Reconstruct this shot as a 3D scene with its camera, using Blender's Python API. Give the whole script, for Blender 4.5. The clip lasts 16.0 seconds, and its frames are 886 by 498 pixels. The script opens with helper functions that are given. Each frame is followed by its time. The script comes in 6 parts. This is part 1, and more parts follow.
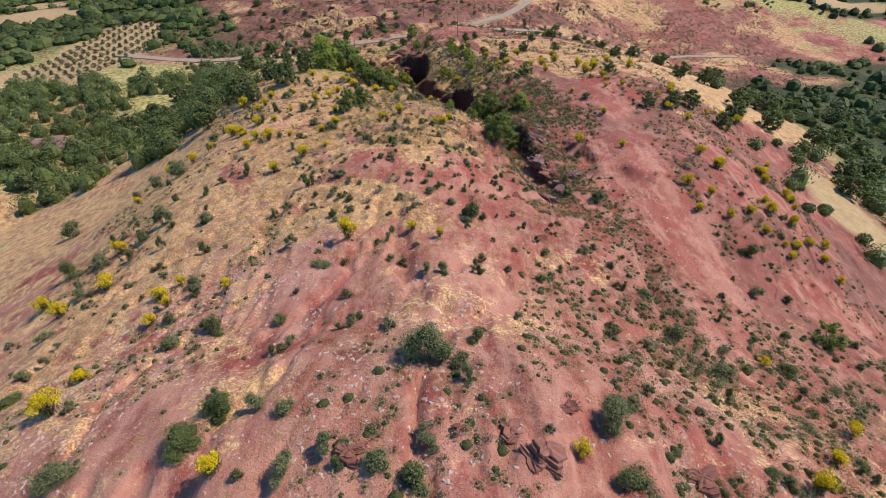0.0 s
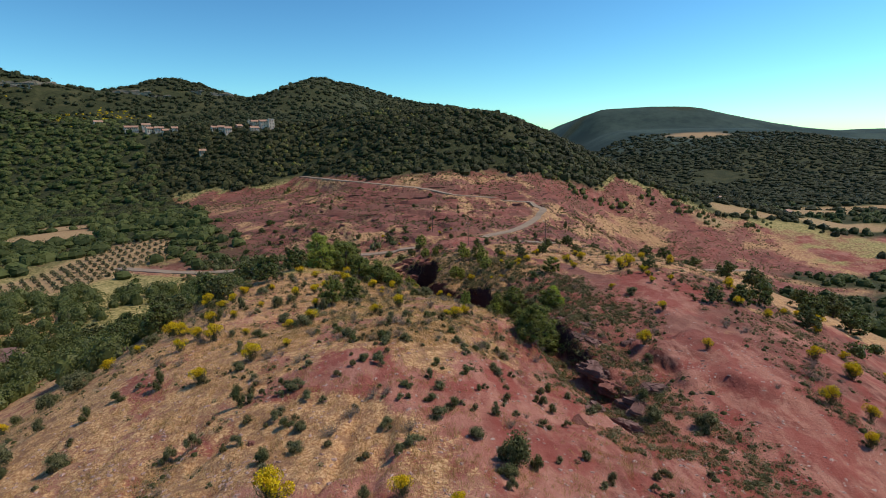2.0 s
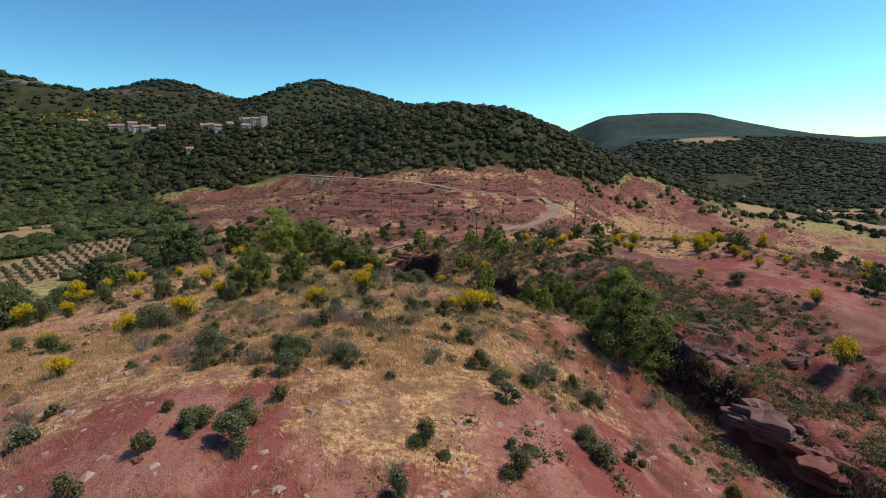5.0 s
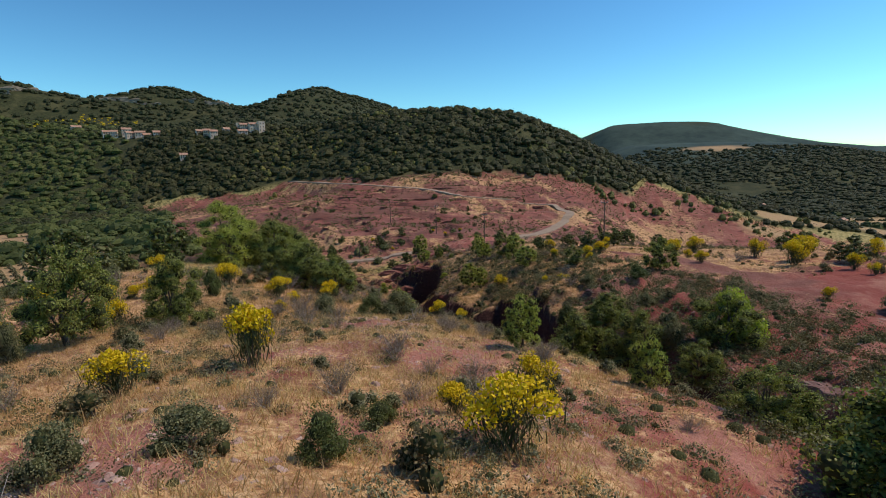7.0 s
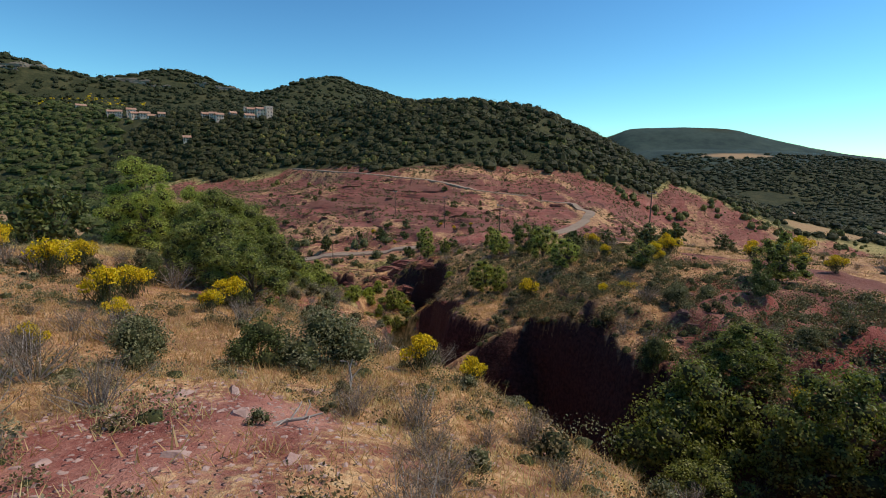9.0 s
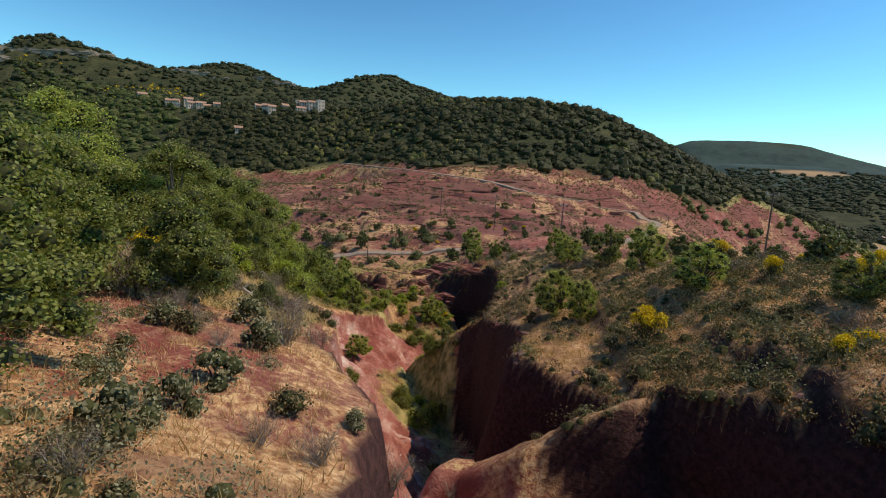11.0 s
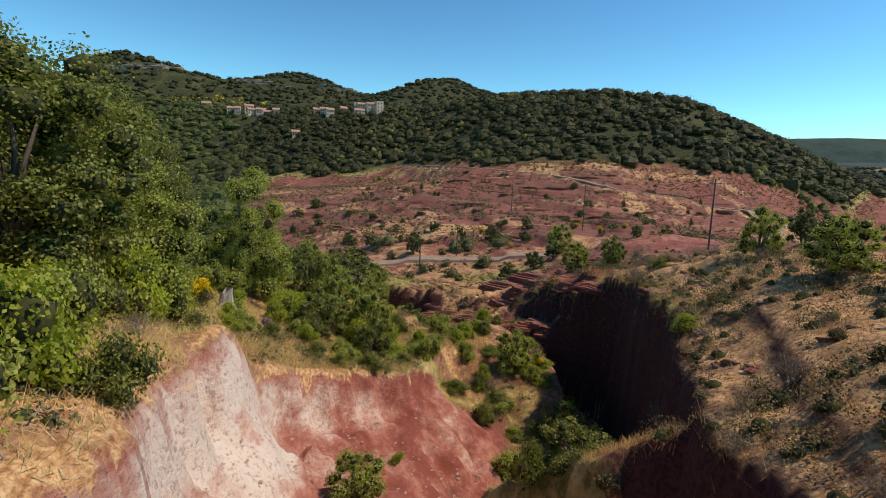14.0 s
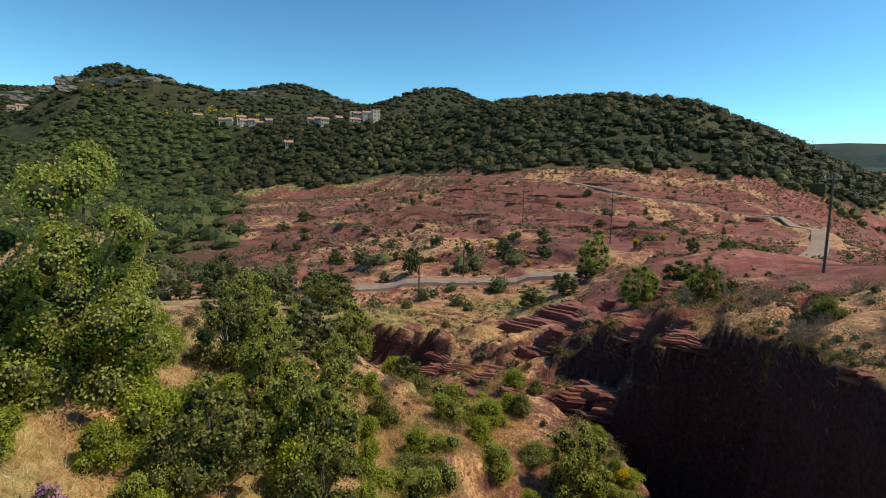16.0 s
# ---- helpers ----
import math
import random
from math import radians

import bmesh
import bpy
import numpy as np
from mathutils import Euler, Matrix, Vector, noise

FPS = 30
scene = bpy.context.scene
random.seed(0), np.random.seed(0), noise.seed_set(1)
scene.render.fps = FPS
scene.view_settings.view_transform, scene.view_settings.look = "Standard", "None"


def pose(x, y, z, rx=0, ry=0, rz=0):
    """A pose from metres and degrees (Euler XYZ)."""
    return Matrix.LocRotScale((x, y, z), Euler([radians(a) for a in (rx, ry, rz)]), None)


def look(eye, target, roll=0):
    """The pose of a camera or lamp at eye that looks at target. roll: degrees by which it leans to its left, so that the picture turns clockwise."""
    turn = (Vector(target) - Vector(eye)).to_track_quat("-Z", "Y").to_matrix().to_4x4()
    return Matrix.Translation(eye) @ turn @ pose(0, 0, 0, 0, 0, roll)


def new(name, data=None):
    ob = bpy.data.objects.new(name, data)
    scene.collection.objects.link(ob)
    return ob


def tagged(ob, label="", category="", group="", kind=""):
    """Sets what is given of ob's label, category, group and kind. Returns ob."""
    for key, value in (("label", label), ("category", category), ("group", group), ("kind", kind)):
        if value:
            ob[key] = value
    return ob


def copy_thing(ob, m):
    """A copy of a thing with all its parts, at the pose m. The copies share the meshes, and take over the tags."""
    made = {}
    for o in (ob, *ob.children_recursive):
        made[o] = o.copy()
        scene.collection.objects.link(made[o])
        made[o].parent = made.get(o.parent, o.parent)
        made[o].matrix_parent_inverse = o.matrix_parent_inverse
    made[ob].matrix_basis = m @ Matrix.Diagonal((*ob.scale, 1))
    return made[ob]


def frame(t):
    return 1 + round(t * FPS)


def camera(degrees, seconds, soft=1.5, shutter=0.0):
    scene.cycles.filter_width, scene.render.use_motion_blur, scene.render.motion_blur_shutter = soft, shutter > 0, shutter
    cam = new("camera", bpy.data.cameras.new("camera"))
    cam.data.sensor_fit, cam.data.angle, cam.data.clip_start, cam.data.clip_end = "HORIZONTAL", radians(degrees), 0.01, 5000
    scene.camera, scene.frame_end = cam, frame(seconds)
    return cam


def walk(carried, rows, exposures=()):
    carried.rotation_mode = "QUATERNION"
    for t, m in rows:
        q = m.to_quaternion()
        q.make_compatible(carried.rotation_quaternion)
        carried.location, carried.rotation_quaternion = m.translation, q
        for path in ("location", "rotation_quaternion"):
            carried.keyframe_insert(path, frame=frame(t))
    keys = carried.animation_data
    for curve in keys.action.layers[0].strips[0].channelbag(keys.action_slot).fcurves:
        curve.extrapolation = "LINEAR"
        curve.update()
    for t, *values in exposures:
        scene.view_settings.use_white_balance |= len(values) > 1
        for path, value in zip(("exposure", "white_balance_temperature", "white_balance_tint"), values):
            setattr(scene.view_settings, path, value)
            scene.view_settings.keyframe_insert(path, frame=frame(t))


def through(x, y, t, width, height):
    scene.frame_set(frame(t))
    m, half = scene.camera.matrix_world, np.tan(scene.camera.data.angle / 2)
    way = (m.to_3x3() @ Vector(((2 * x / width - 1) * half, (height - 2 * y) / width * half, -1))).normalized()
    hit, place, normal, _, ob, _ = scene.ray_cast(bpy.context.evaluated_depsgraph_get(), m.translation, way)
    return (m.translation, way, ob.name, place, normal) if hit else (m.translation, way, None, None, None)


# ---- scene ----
cam = camera(80.0, 16.0, soft=1.0)
# seconds, place in metres, turn in degrees
ROWS = [
    (0, 0.754, -1.332, 70.179, 55.125, 0.721, 0.393),
    (0.5, 0.48, 3.942, 66.486, 57.78, -0.122, 1.073),
    (1, 0.077, 9.045, 63.004, 63.286, -0.345, 1.371),
    (1.5, -0.052, 14.4, 60.569, 72.062, 1.227, 1.044),
    (2, -0.135, 19.351, 58.875, 78.785, 1.269, 1.172),
    (2.5, -0.338, 24.466, 57.329, 77.812, 0.731, 1.376),
    (3, -0.487, 29.525, 55.177, 73.752, 0.654, 1.543),
    (3.5, -0.588, 34.121, 52.776, 73.056, 1.199, 1.446),
    (4, -0.791, 38.348, 51.017, 76.846, 1.41, 1.299),
    (6.5, -0.998, 61.378, 45.941, 80.889, 1.448, 1.884),
    (7, -1.101, 65.934, 45.147, 81.06, 1.457, 1.975),
    (7.5, -1.174, 70.459, 44.278, 81.058, 0.844, 2.145),
    (8, -1.202, 74.72, 43.42, 80.877, -0.346, 2.555),
    (8.5, -1.195, 78.859, 42.557, 80.856, -1.023, 3.032),
    (9, -1.341, 82.831, 41.756, 80.891, -0.805, 3.361),
    (11.5, -3.577, 101.976, 38.211, 81.216, -4.017, 10.494),
    (12, -4.479, 106.759, 37.319, 81.284, -4.332, 12.159),
    (12.5, -5.522, 111.603, 36.411, 81.303, -4.228, 13.628),
    (13, -6.552, 116.004, 35.503, 81.259, -3.809, 14.807),
    (13.5, -7.78, 120.432, 34.686, 81.418, -3.164, 15.317),
    (14, -9.003, 124.817, 33.91, 81.809, -2.124, 15.417),
    (14.5, -10.308, 129.083, 33.297, 82.32, -1.294, 15.293),
    (15, -11.566, 133.165, 32.989, 82.698, -1.197, 15.229),
    (15.5, -12.686, 136.973, 32.877, 82.832, -1.553, 15.374),
    (16, -13.853, 140.583, 32.762, 83.057, -1.299, 15.326),
]
walk(cam, [(t, pose(x, y, z, rx, ry, rz)) for t, x, y, z, rx, ry, rz in ROWS], [
    (0, 0.0, 6500, 10), (1.0, 0.02, 6500, 10), (1.6, -0.38, 6600, 12), (2.1, -0.78, 6750, 14), (2.6, -0.8, 6800, 15), (3.0, -0.66, 6800, 15), (3.5, -0.5, 6800, 15), (4.0, -0.66, 6800, 15),
    (6.5, -0.7, 6750, 15), (8.0, -0.78, 6750, 15), (9.2, -0.72, 6750, 15), (11.3, -0.56, 7100, 14), (16, -0.48, 7250, 14)])

# ==== world, sun and exposure ====
SUN_AZ, SUN_EL = 78.0, 54.0  # degrees clockwise from +y, degrees above the horizon
world = bpy.data.worlds.new("sky")
scene.world = world
world.use_nodes = True
wn = world.node_tree.nodes
sky = wn.new("ShaderNodeTexSky")
sky.sky_type, sky.sun_disc = "NISHITA", False
sky.sun_elevation, sky.sun_rotation = radians(SUN_EL), radians(SUN_AZ)
sky.air_density, sky.dust_density, sky.ozone_density = 1.0, 0.1, 3.2
wn["Background"].inputs["Strength"].default_value = 0.58
# deepen the blue overhead against the bright rim of the sky
cool = wn.new("ShaderNodeMix")
cool.data_type, cool.blend_type = "RGBA", "MULTIPLY"
cool.inputs[0].default_value, cool.inputs[7].default_value = 1.0, (0.222, 0.318, 0.308, 1)
deep = wn.new("ShaderNodeGamma")
deep.inputs["Gamma"].default_value = 1.5
world.node_tree.links.new(sky.outputs[0], cool.inputs[6])
world.node_tree.links.new(cool.outputs[2], deep.inputs["Color"])
world.node_tree.links.new(deep.outputs[0], wn["Background"].inputs["Color"])
sun = new("sun", bpy.data.lights.new("sun", "SUN"))
sun.data.energy, sun.data.angle, sun.data.color = 5.5, radians(0.6), (1.0, 0.90, 0.73)
sx, sy = math.sin(radians(SUN_AZ)), math.cos(radians(SUN_AZ))
sun.matrix_world = look((60 * sx, 60 * sy, 60 * math.tan(radians(SUN_EL)) + 40), (0, 0, 40))

# ==== shape of the land ====
# terrain begin
rng = np.random.default_rng(7)
LATTICE = rng.random((256, 256))


def vnoise(x, y, size, seed=0):
    """Smooth value noise, 0 to 1, with bumps of that size in metres."""
    u, v = x / size + seed * 17.3, y / size + seed * 7.7
    i, j = np.floor(u).astype(int), np.floor(v).astype(int)
    a, b = u - i, v - j
    a, b = a * a * (3 - 2 * a), b * b * (3 - 2 * b)
    g = lambda m, n: LATTICE[m & 255, n & 255]
    return (g(i, j) * (1 - a) + g(i + 1, j) * a) * (1 - b) + (g(i, j + 1) * (1 - a) + g(i + 1, j + 1) * a) * b


def fnoise(x, y, size, seed=0, octaves=4, gain=0.5):
    out, amp, total = 0, 1, 0
    for k in range(octaves):
        out = out + amp * vnoise(x, y, size / 2 ** k, seed + 3 * k)
        total += amp
        amp *= gain
    return out / total


def step(a, b, v):
    s = np.clip((v - a) / (b - a), 0, 1)
    return s * s * (3 - 2 * s)


def spline(knots, v):
    """Weights of each knot at v: a smooth curve through the knots, level past the ends."""
    k = np.asarray(knots, float)
    n = len(k)
    v = np.clip(v, k[0], k[-1])
    i = np.clip(np.searchsorted(k, v) - 1, 0, n - 2)
    h = k[i + 1] - k[i]
    s = (v - k[i]) / h
    w = np.zeros(v.shape + (n,))
    r = np.arange(v.size)
    f = w.reshape(-1, n)
    i, h, s = i.ravel(), h.ravel(), s.ravel()
    h00, h10, h01, h11 = 2 * s ** 3 - 3 * s ** 2 + 1, s ** 3 - 2 * s ** 2 + s, s ** 3 * -2 + 3 * s ** 2, s ** 3 - s ** 2
    f[r, i] += h00
    f[r, i + 1] += h01
    for at, part_ in ((i, h10), (i + 1, h11)):
        lo, hi = np.maximum(at - 1, 0), np.minimum(at + 1, n - 1)
        g = part_ * h / (k[hi] - k[lo])
        np.add.at(f, (r, hi), g)
        np.add.at(f, (r, lo), -g)
    return w


# cross sections of the spur: y of each section, heights at the distances ACROSS
ACROSS = [-90, -60, -35, -20, -8, 0, 8, 18, 30, 45, 70, 110]
SECTIONS = [
    (-30, [18, 28, 37, 41, 44, 45, 44, 41, 37, 29, 16, 6]),
    (15, [18, 27, 38, 43.5, 46.5, 47.6, 46.5, 42, 37, 29, 17, 6]),
    (32, [16, 25, 35.6, 40.2, 43, 44.2, 41.6, 37.6, 34, 28, 16, 5]),
    (50, [14, 24, 35.6, 39.2, 41.3, 41, 38.6, 36, 33, 28, 15, 4]),
    (66, [14, 24, 36.5, 40, 41.2, 40.3, 36.6, 35.0, 35.4, 31, 17, 4]),
    (80, [13, 23, 36.3, 39.0, 39.5, 39.0, 37.6, 35.4, 35.6, 32.5, 19, 5]),
    (97, [12, 24, 36.2, 37.5, 36.7, 35.6, 33.4, 34.5, 35.4, 33, 21, 6]),
    (112, [11, 24, 36.0, 35.8, 33.5, 31.5, 34.2, 35.2, 35, 34, 23, 7]),
    (130, [10, 22, 33.5, 31.0, 27, 30.5, 34.3, 34.6, 34, 33, 24, 8]),
    (148, [10, 20, 28.4, 24.0, 25.4, 29.4, 31.0, 32, 31.5, 31, 24, 8]),
    (163, [12, 20, 24.5, 21.0, 25.8, 29.0, 30.2, 30, 29.5, 28, 22, 7]),
    (185, [13, 19, 20.5, 19.5, 23.8, 26, 27.5, 28, 27, 25, 18, 3]),
    (204, [13, 16.5, 17.8, 19.3, 23.6, 26.0, 25.6, 24, 22, 20, 13, -2]),
    (235, [15, 18, 21.6, 22.0, 23.2, 23.4, 22.5, 21, 19, 17, 8, -6]),
    (290, [23, 24, 25, 25, 25, 25, 24, 22, 20.5, 19, 12, -9]),
    (345, [28, 34, 37, 37.5, 37, 36, 33, 30, 27, 25, 15, -6]),
]
STATIONS = [s[0] for s in SECTIONS]
TABLE = np.array([s[1] for s in SECTIONS], float)
# crest of the wooded hill, and of the far table mountain: x and height
CREST = ([-700, -420, -250, -200, -150, -80, 0, 40, 80, 130, 190, 300], [84, 80, 76, 83, 84, 86, 89, 84, 66, 41, 16, -10])
MESA = ([-200, 250, 330, 400, 480, 600, 710, 760, 870, 1000, 1200, 1600, 2400, 4000], [60, 90, 130, 149, 153, 155, 152, 138, 112, 86, 62, 45, 40, 40])
# round hills: x, y, height over the land, half widths
HILLS = [
    (-512, 613, 66, 85, 68), (-378, 751, 70, 99, 141), (-204, 813, 63, 75, 159), (-914, 795, 88, 228, 165),
    (-249, 1039, 76, 276, 145), (2100, 2900, 40, 700, 400), (3000, 2500, 40, 800, 500),
]
# lower edge of the woods on the hill: x, y
WOOD_EDGE = ([-700, -230, -195, -160, -119, -76, -43, -20, 5, 27, 60, 100, 120, 150, 190], [380, 395, 397, 405, 410, 383, 353, 355, 364, 374, 384, 395, 428, 432, 405])


def distance(x, y, line):
    """Distance to a broken line, and how far along it the nearest place lies, in legs."""
    best, along = np.full(np.shape(x), 1e9), np.zeros(np.shape(x))
    for i in range(len(line) - 1):
        (ax, ay), (bx, by) = line[i][:2], line[i + 1][:2]
        dx, dy = bx - ax, by - ay
        s = np.clip(((x - ax) * dx + (y - ay) * dy) / (dx * dx + dy * dy), 0, 1)
        d = np.hypot(x - ax - s * dx, y - ay - s * dy)
        near = d < best
        best, along = np.where(near, d, best), np.where(near, i + s, along)
    return best, along


# ravine: x, y, height of its floor, reach of its left and right banks, width of its floor to the right
RAVINE = [(15.5, 57, 35.6, 2, 2, 1), (13.5, 68, 33.2, 3, 2, 1.2), (11, 80, 33.2, 3, 2, 1.2), (8.5, 92, 32.2, 5.5, 2.5, 1.0), (6.2, 99.5, 30.6, 7.4, 2.2, 1.0), (4.4, 104.5, 27.0, 8, 1.6, 1.4), (0.2, 111, 25.2, 7, 1.6, 2.6), (-4.4, 116.5, 24, 5, 2, 2.0), (-6.4, 121, 22.6, 5, 2, 1.6), (-6.2, 128, 19.6, 7, 1.6, 2.2),
          (-6.6, 134, 18.2, 11, 1.5, 1.6), (-7.2, 140, 17.0, 13, 1.5, 0.4), (-8.4, 145.5, 16.6, 12.8, 1.2, 2.6), (-9.6, 150, 16.2, 10.4, 1.2, 3.8), (-11.8, 158, 17.0, 5.4, 1.2, 6.1), (-14, 164, 19.4, 5, 1.3, 8), (-17.5, 170, 20.4, 4, 1.5, 7.2), (-22.5, 174, 18.4, 4, 2, 3.5), (-33, 181, 16.8, 3, 3, 1)]
# spurs across the ravine: x, y, height
SPUR_HEAD = [(4.0, 118, 32.2), (1.1, 115.4, 31), (-1.6, 115.5, 29.4), (-4.2, 117, 27)]
SPUR = [(-1.5, 140.5, 27.6), (-4.4, 141.8, 26.6), (-6.4, 143.4, 24.8), (-9, 145.6, 22.2), (-12, 147.4, 19.4)]
# road down from the wooded hill and its turn-off: x, y, height
ROAD = [(-115, 416, 37.5), (-56, 350, 36.4), (-27, 329, 34), (-3, 319, 31), (15, 321, 28), (33, 325.5, 25.5), (42, 325, 23.5), (47, 320, 22.3), (48.5, 311, 21.4), (45, 299, 20.8), (38, 280, 20.2), (26, 252, 20.4),
        (12, 231, 21.4), (2, 220, 21.2), (-10, 215, 20.6), (-26, 213.5, 19.2), (-40, 210.5, 18.0), (-60, 204.5, 16.8), (-95, 207, 14), (-135, 220, 13.5)]
TURN_OFF = [(2, 220, 21.2), (24, 221, 20.5), (44, 227, 17.5), (78, 250, 6), (117, 285, -8), (160, 300, -12)]
# trodden bare way over the rocky side: x, y, half width
TRACK = [(31, 50, 3.2), (30, 58, 4), (28, 65, 4.8), (27, 74, 4.4), (30, 86, 3.2), (31, 98, 2.4), (27, 107, 1.8), (23, 116, 1.5), (16, 132, 1.3), (9, 155, 1.3), (5, 178, 1.8), (5, 205, 1.8)]


def ragged_edge(x, y):
    """How far the left rim of the ravine runs out and in."""
    return 3.8 * (fnoise(x, y, 5, 5, 4, 0.6) - 0.5) + 1.3 * (fnoise(x, y, 1.7, 20, 3, 0.6) - 0.5) * step(112, 116, y)


def height(x, y):
    z = np.einsum("...i,ij,...j->...", spline(STATIONS, y), TABLE, spline(ACROSS, x))
    # low land to both sides
    out = step(60, 260, -x)
    z = z * (1 - out) + out * (14 + 0.02 * np.clip(y - 200, 0, 900))
    out = step(85, 240, x)
    z = z * (1 - out) + out * (-16 + 0.012 * np.clip(y - 300, 0, 3000))
    # wooded hill and the upland behind it
    crest = np.interp(x, *CREST) + 3 * (vnoise(x, y, 60, 4) - 0.5)
    foot = 330 + 40 * step(-40, -160, x) - 25 * step(-110, -190, x)
    rise = step(foot, foot + 165, y + 0.1 * x)
    z = np.maximum(z, z + (crest - z) * rise)
    far_crest = np.interp(x, *MESA)
    shelf = 0.55 * step(700, 1350, y) + 0.45 * step(1500, 1720, y + 0.1 * x)
    z = z + step(60, 320, x - 0.12 * (y - 500)) * np.clip(far_crest - z, 0, 400) * shelf
    for hx, hy, top, rx, ry in HILLS:
        z = z + top * np.exp(-((x - hx) / rx) ** 2 - ((y - hy) / ry) ** 2)
    far = np.hypot(x, y - 100)
    z = z + (fnoise(x, y, 90, 9) - 0.5) * 12 * step(260, 600, far) * (1 - 0.75 * step(1000, 1400, y))
    # low mounds and rills
    z = z + (fnoise(x, y, 14, 1) - 0.5) * 1.5
    # ravine
    d, s = distance(x, y, RAVINE)
    r = np.array(RAVINE)
    k = np.arange(len(r))
    floor = np.interp(s, k, r[:, 2])
    right = x > np.interp(y, r[:, 1], r[:, 0])
    reach = np.where(right, np.interp(s, k, r[:, 4]), np.interp(s, k, r[:, 3]))
    # the right rim runs out and in, in pointed noses
    nose = np.abs(np.mod((y + 0.35 * x) / 5.6, 1) - 0.5) * 2 - 0.5 + 0.7 * (vnoise(x, y, 2.2, 18) - 0.5)
    ragged = d + np.where(right, (3.4 - 2.0 * step(125, 140, y)) * (fnoise(x, y, 6, 5, 3) - 0.5) * step(78, 100, y) + 2.4 * nose * step(163, 168, y), ragged_edge(x, y) * step(70, 100, y))
    wide = np.interp(s, k, r[:, 5])
    ramp = np.clip((ragged - 0.6) / reach, 0, 1)
    cut = step(110, 114, y) * step(160, 154, y) * (1 - 0.5 * step(126, 127, y) * step(130, 129, y))
    edge = step(93, 98, y)
    # the cut bank ends above in a broken lip
    lip = 0.80 * ramp ** 0.9 + 0.20 * step(0.93, 0.985, ramp)
    bank = np.where(right, step(wide, wide + reach, ragged), cut * lip + (1 - cut) * (edge * (0.4 * ramp + 0.6 * step(0.72, 1.0, ramp)) + (1 - edge) * (0.5 * step(0.6, 0.6 + reach, ragged) + 0.5 * ramp)))
    z = np.where(z > floor, floor + (z - floor) * bank, z)
    # the pit under the far wall
    east = x - np.interp(y, r[:, 1], r[:, 0])
    z = z - 6.0 * step(3.6, 5.8, east + 1.2 * (fnoise(x, y, 4, 22, 3) - 0.5)) * step(151, 157, y) * step(174, 170.5, y) * (1 - bank) * right
    # a grassy spur parts the two basins of the ravine, a bench stands in the far one
    for line in (SPUR, SPUR_HEAD):
        d, s = distance(x, y, line)
        z = np.maximum(z, np.interp(s, np.arange(len(line)), [p[2] for p in line]) + 0.3 - 1.9 * np.maximum(d + 1.6 * (fnoise(x, y, 3, 19, 3) - 0.5) - 0.7, 0))
    # shelves of the roads
    for line in (ROAD, TURN_OFF):
        d, s = distance(x, y, line)
        deck = np.interp(s, np.arange(len(line)), [p[2] for p in line])
        z = deck + (z - deck) * step(2.6, 8.0, d)
    # ledges of hard beds, which step the bare slopes
    bare = step(195, 225, y) * step(365, 335, y) * step(-120, -60, x) * step(190, 90, x)
    rocks = step(1, 5, x - np.interp(y, r[:, 1], r[:, 0])) * step(24, 10, x - np.interp(y, r[:, 1], r[:, 0]) - 14 * step(160, 172, y)) * step(55, 75, y) * step(205, 185, y)
    for strength, tall in ((bare, 2.6), (0.7 * rocks * (1 - 0.7 * step(108, 122, y) * step(172, 162, y)), 1.7)):
        level = (z + 0.06 * x + 1.2 * fnoise(x, y, 30, 6, 2)) / tall
        frac = level - np.floor(level)
        z = z + strength * tall * (step(0.04, 0.2, frac) - frac) * (0.35 + 0.65 * vnoise(x, y, 17, 8))
    # rills down the bare front, blocks on the rocky side
    front = step(62, 45, y) * step(-60, -40, x)
    rill = np.abs(fnoise(x - 0.1 * y, 0.45 * y, 6, 12, 4, 0.6) - 0.5) * 2
    z = z - front * 0.55 * (1 - step(0.0, 0.22, rill))
    face = cut * (~right) * step(0.02, 0.15, ramp) * step(1.0, 0.95, ramp)
    z = z - face * 0.55 * (1 - step(0.0, 0.3, np.abs(fnoise(0.7 * x + 0.5 * y, y - 0.3 * x, 3.0, 15, 4, 0.6) - 0.5) * 2)) + face * 1.6 * (fnoise(x, y, 2.0, 16, 4, 0.65) - 0.5)
    z = z + 1.3 * np.exp(-((x + 21.0) ** 2 + (y - 140.2) ** 2) / 1.6)
    block = step(0.45, 0.6, fnoise(x, y, 6, 13, 3))
    rocks = rocks * (1 - 0.7 * step(108, 122, y) * step(172, 162, y))
    z = z + rocks * 1.1 * (block - 0.5) + rocks * 0.8 * (fnoise(x, y, 1.6, 14, 2) - 0.5)
    z = z + (fnoise(x, y, 2.2, 2) - 0.5) * 0.45
    return z
# terrain end


def spaced(lo, hi, fine, end, growth):
    """Even steps from lo to hi, then growing ones out to -end and +end."""
    mid = list(np.arange(lo, hi + fine / 2, fine))
    for side, limit in ((-1, -end), (1, end)):
        at, gap = (mid[0], fine) if side < 0 else (mid[-1], fine)
        while side * at < end:
            gap *= growth
            at += side * gap
            mid.insert(0, at) if side < 0 else mid.append(at)
    return np.array(mid)


def material(name):
    m = bpy.data.materials.new(name)
    m.use_nodes = True
    return m, m.node_tree.nodes, m.node_tree.links

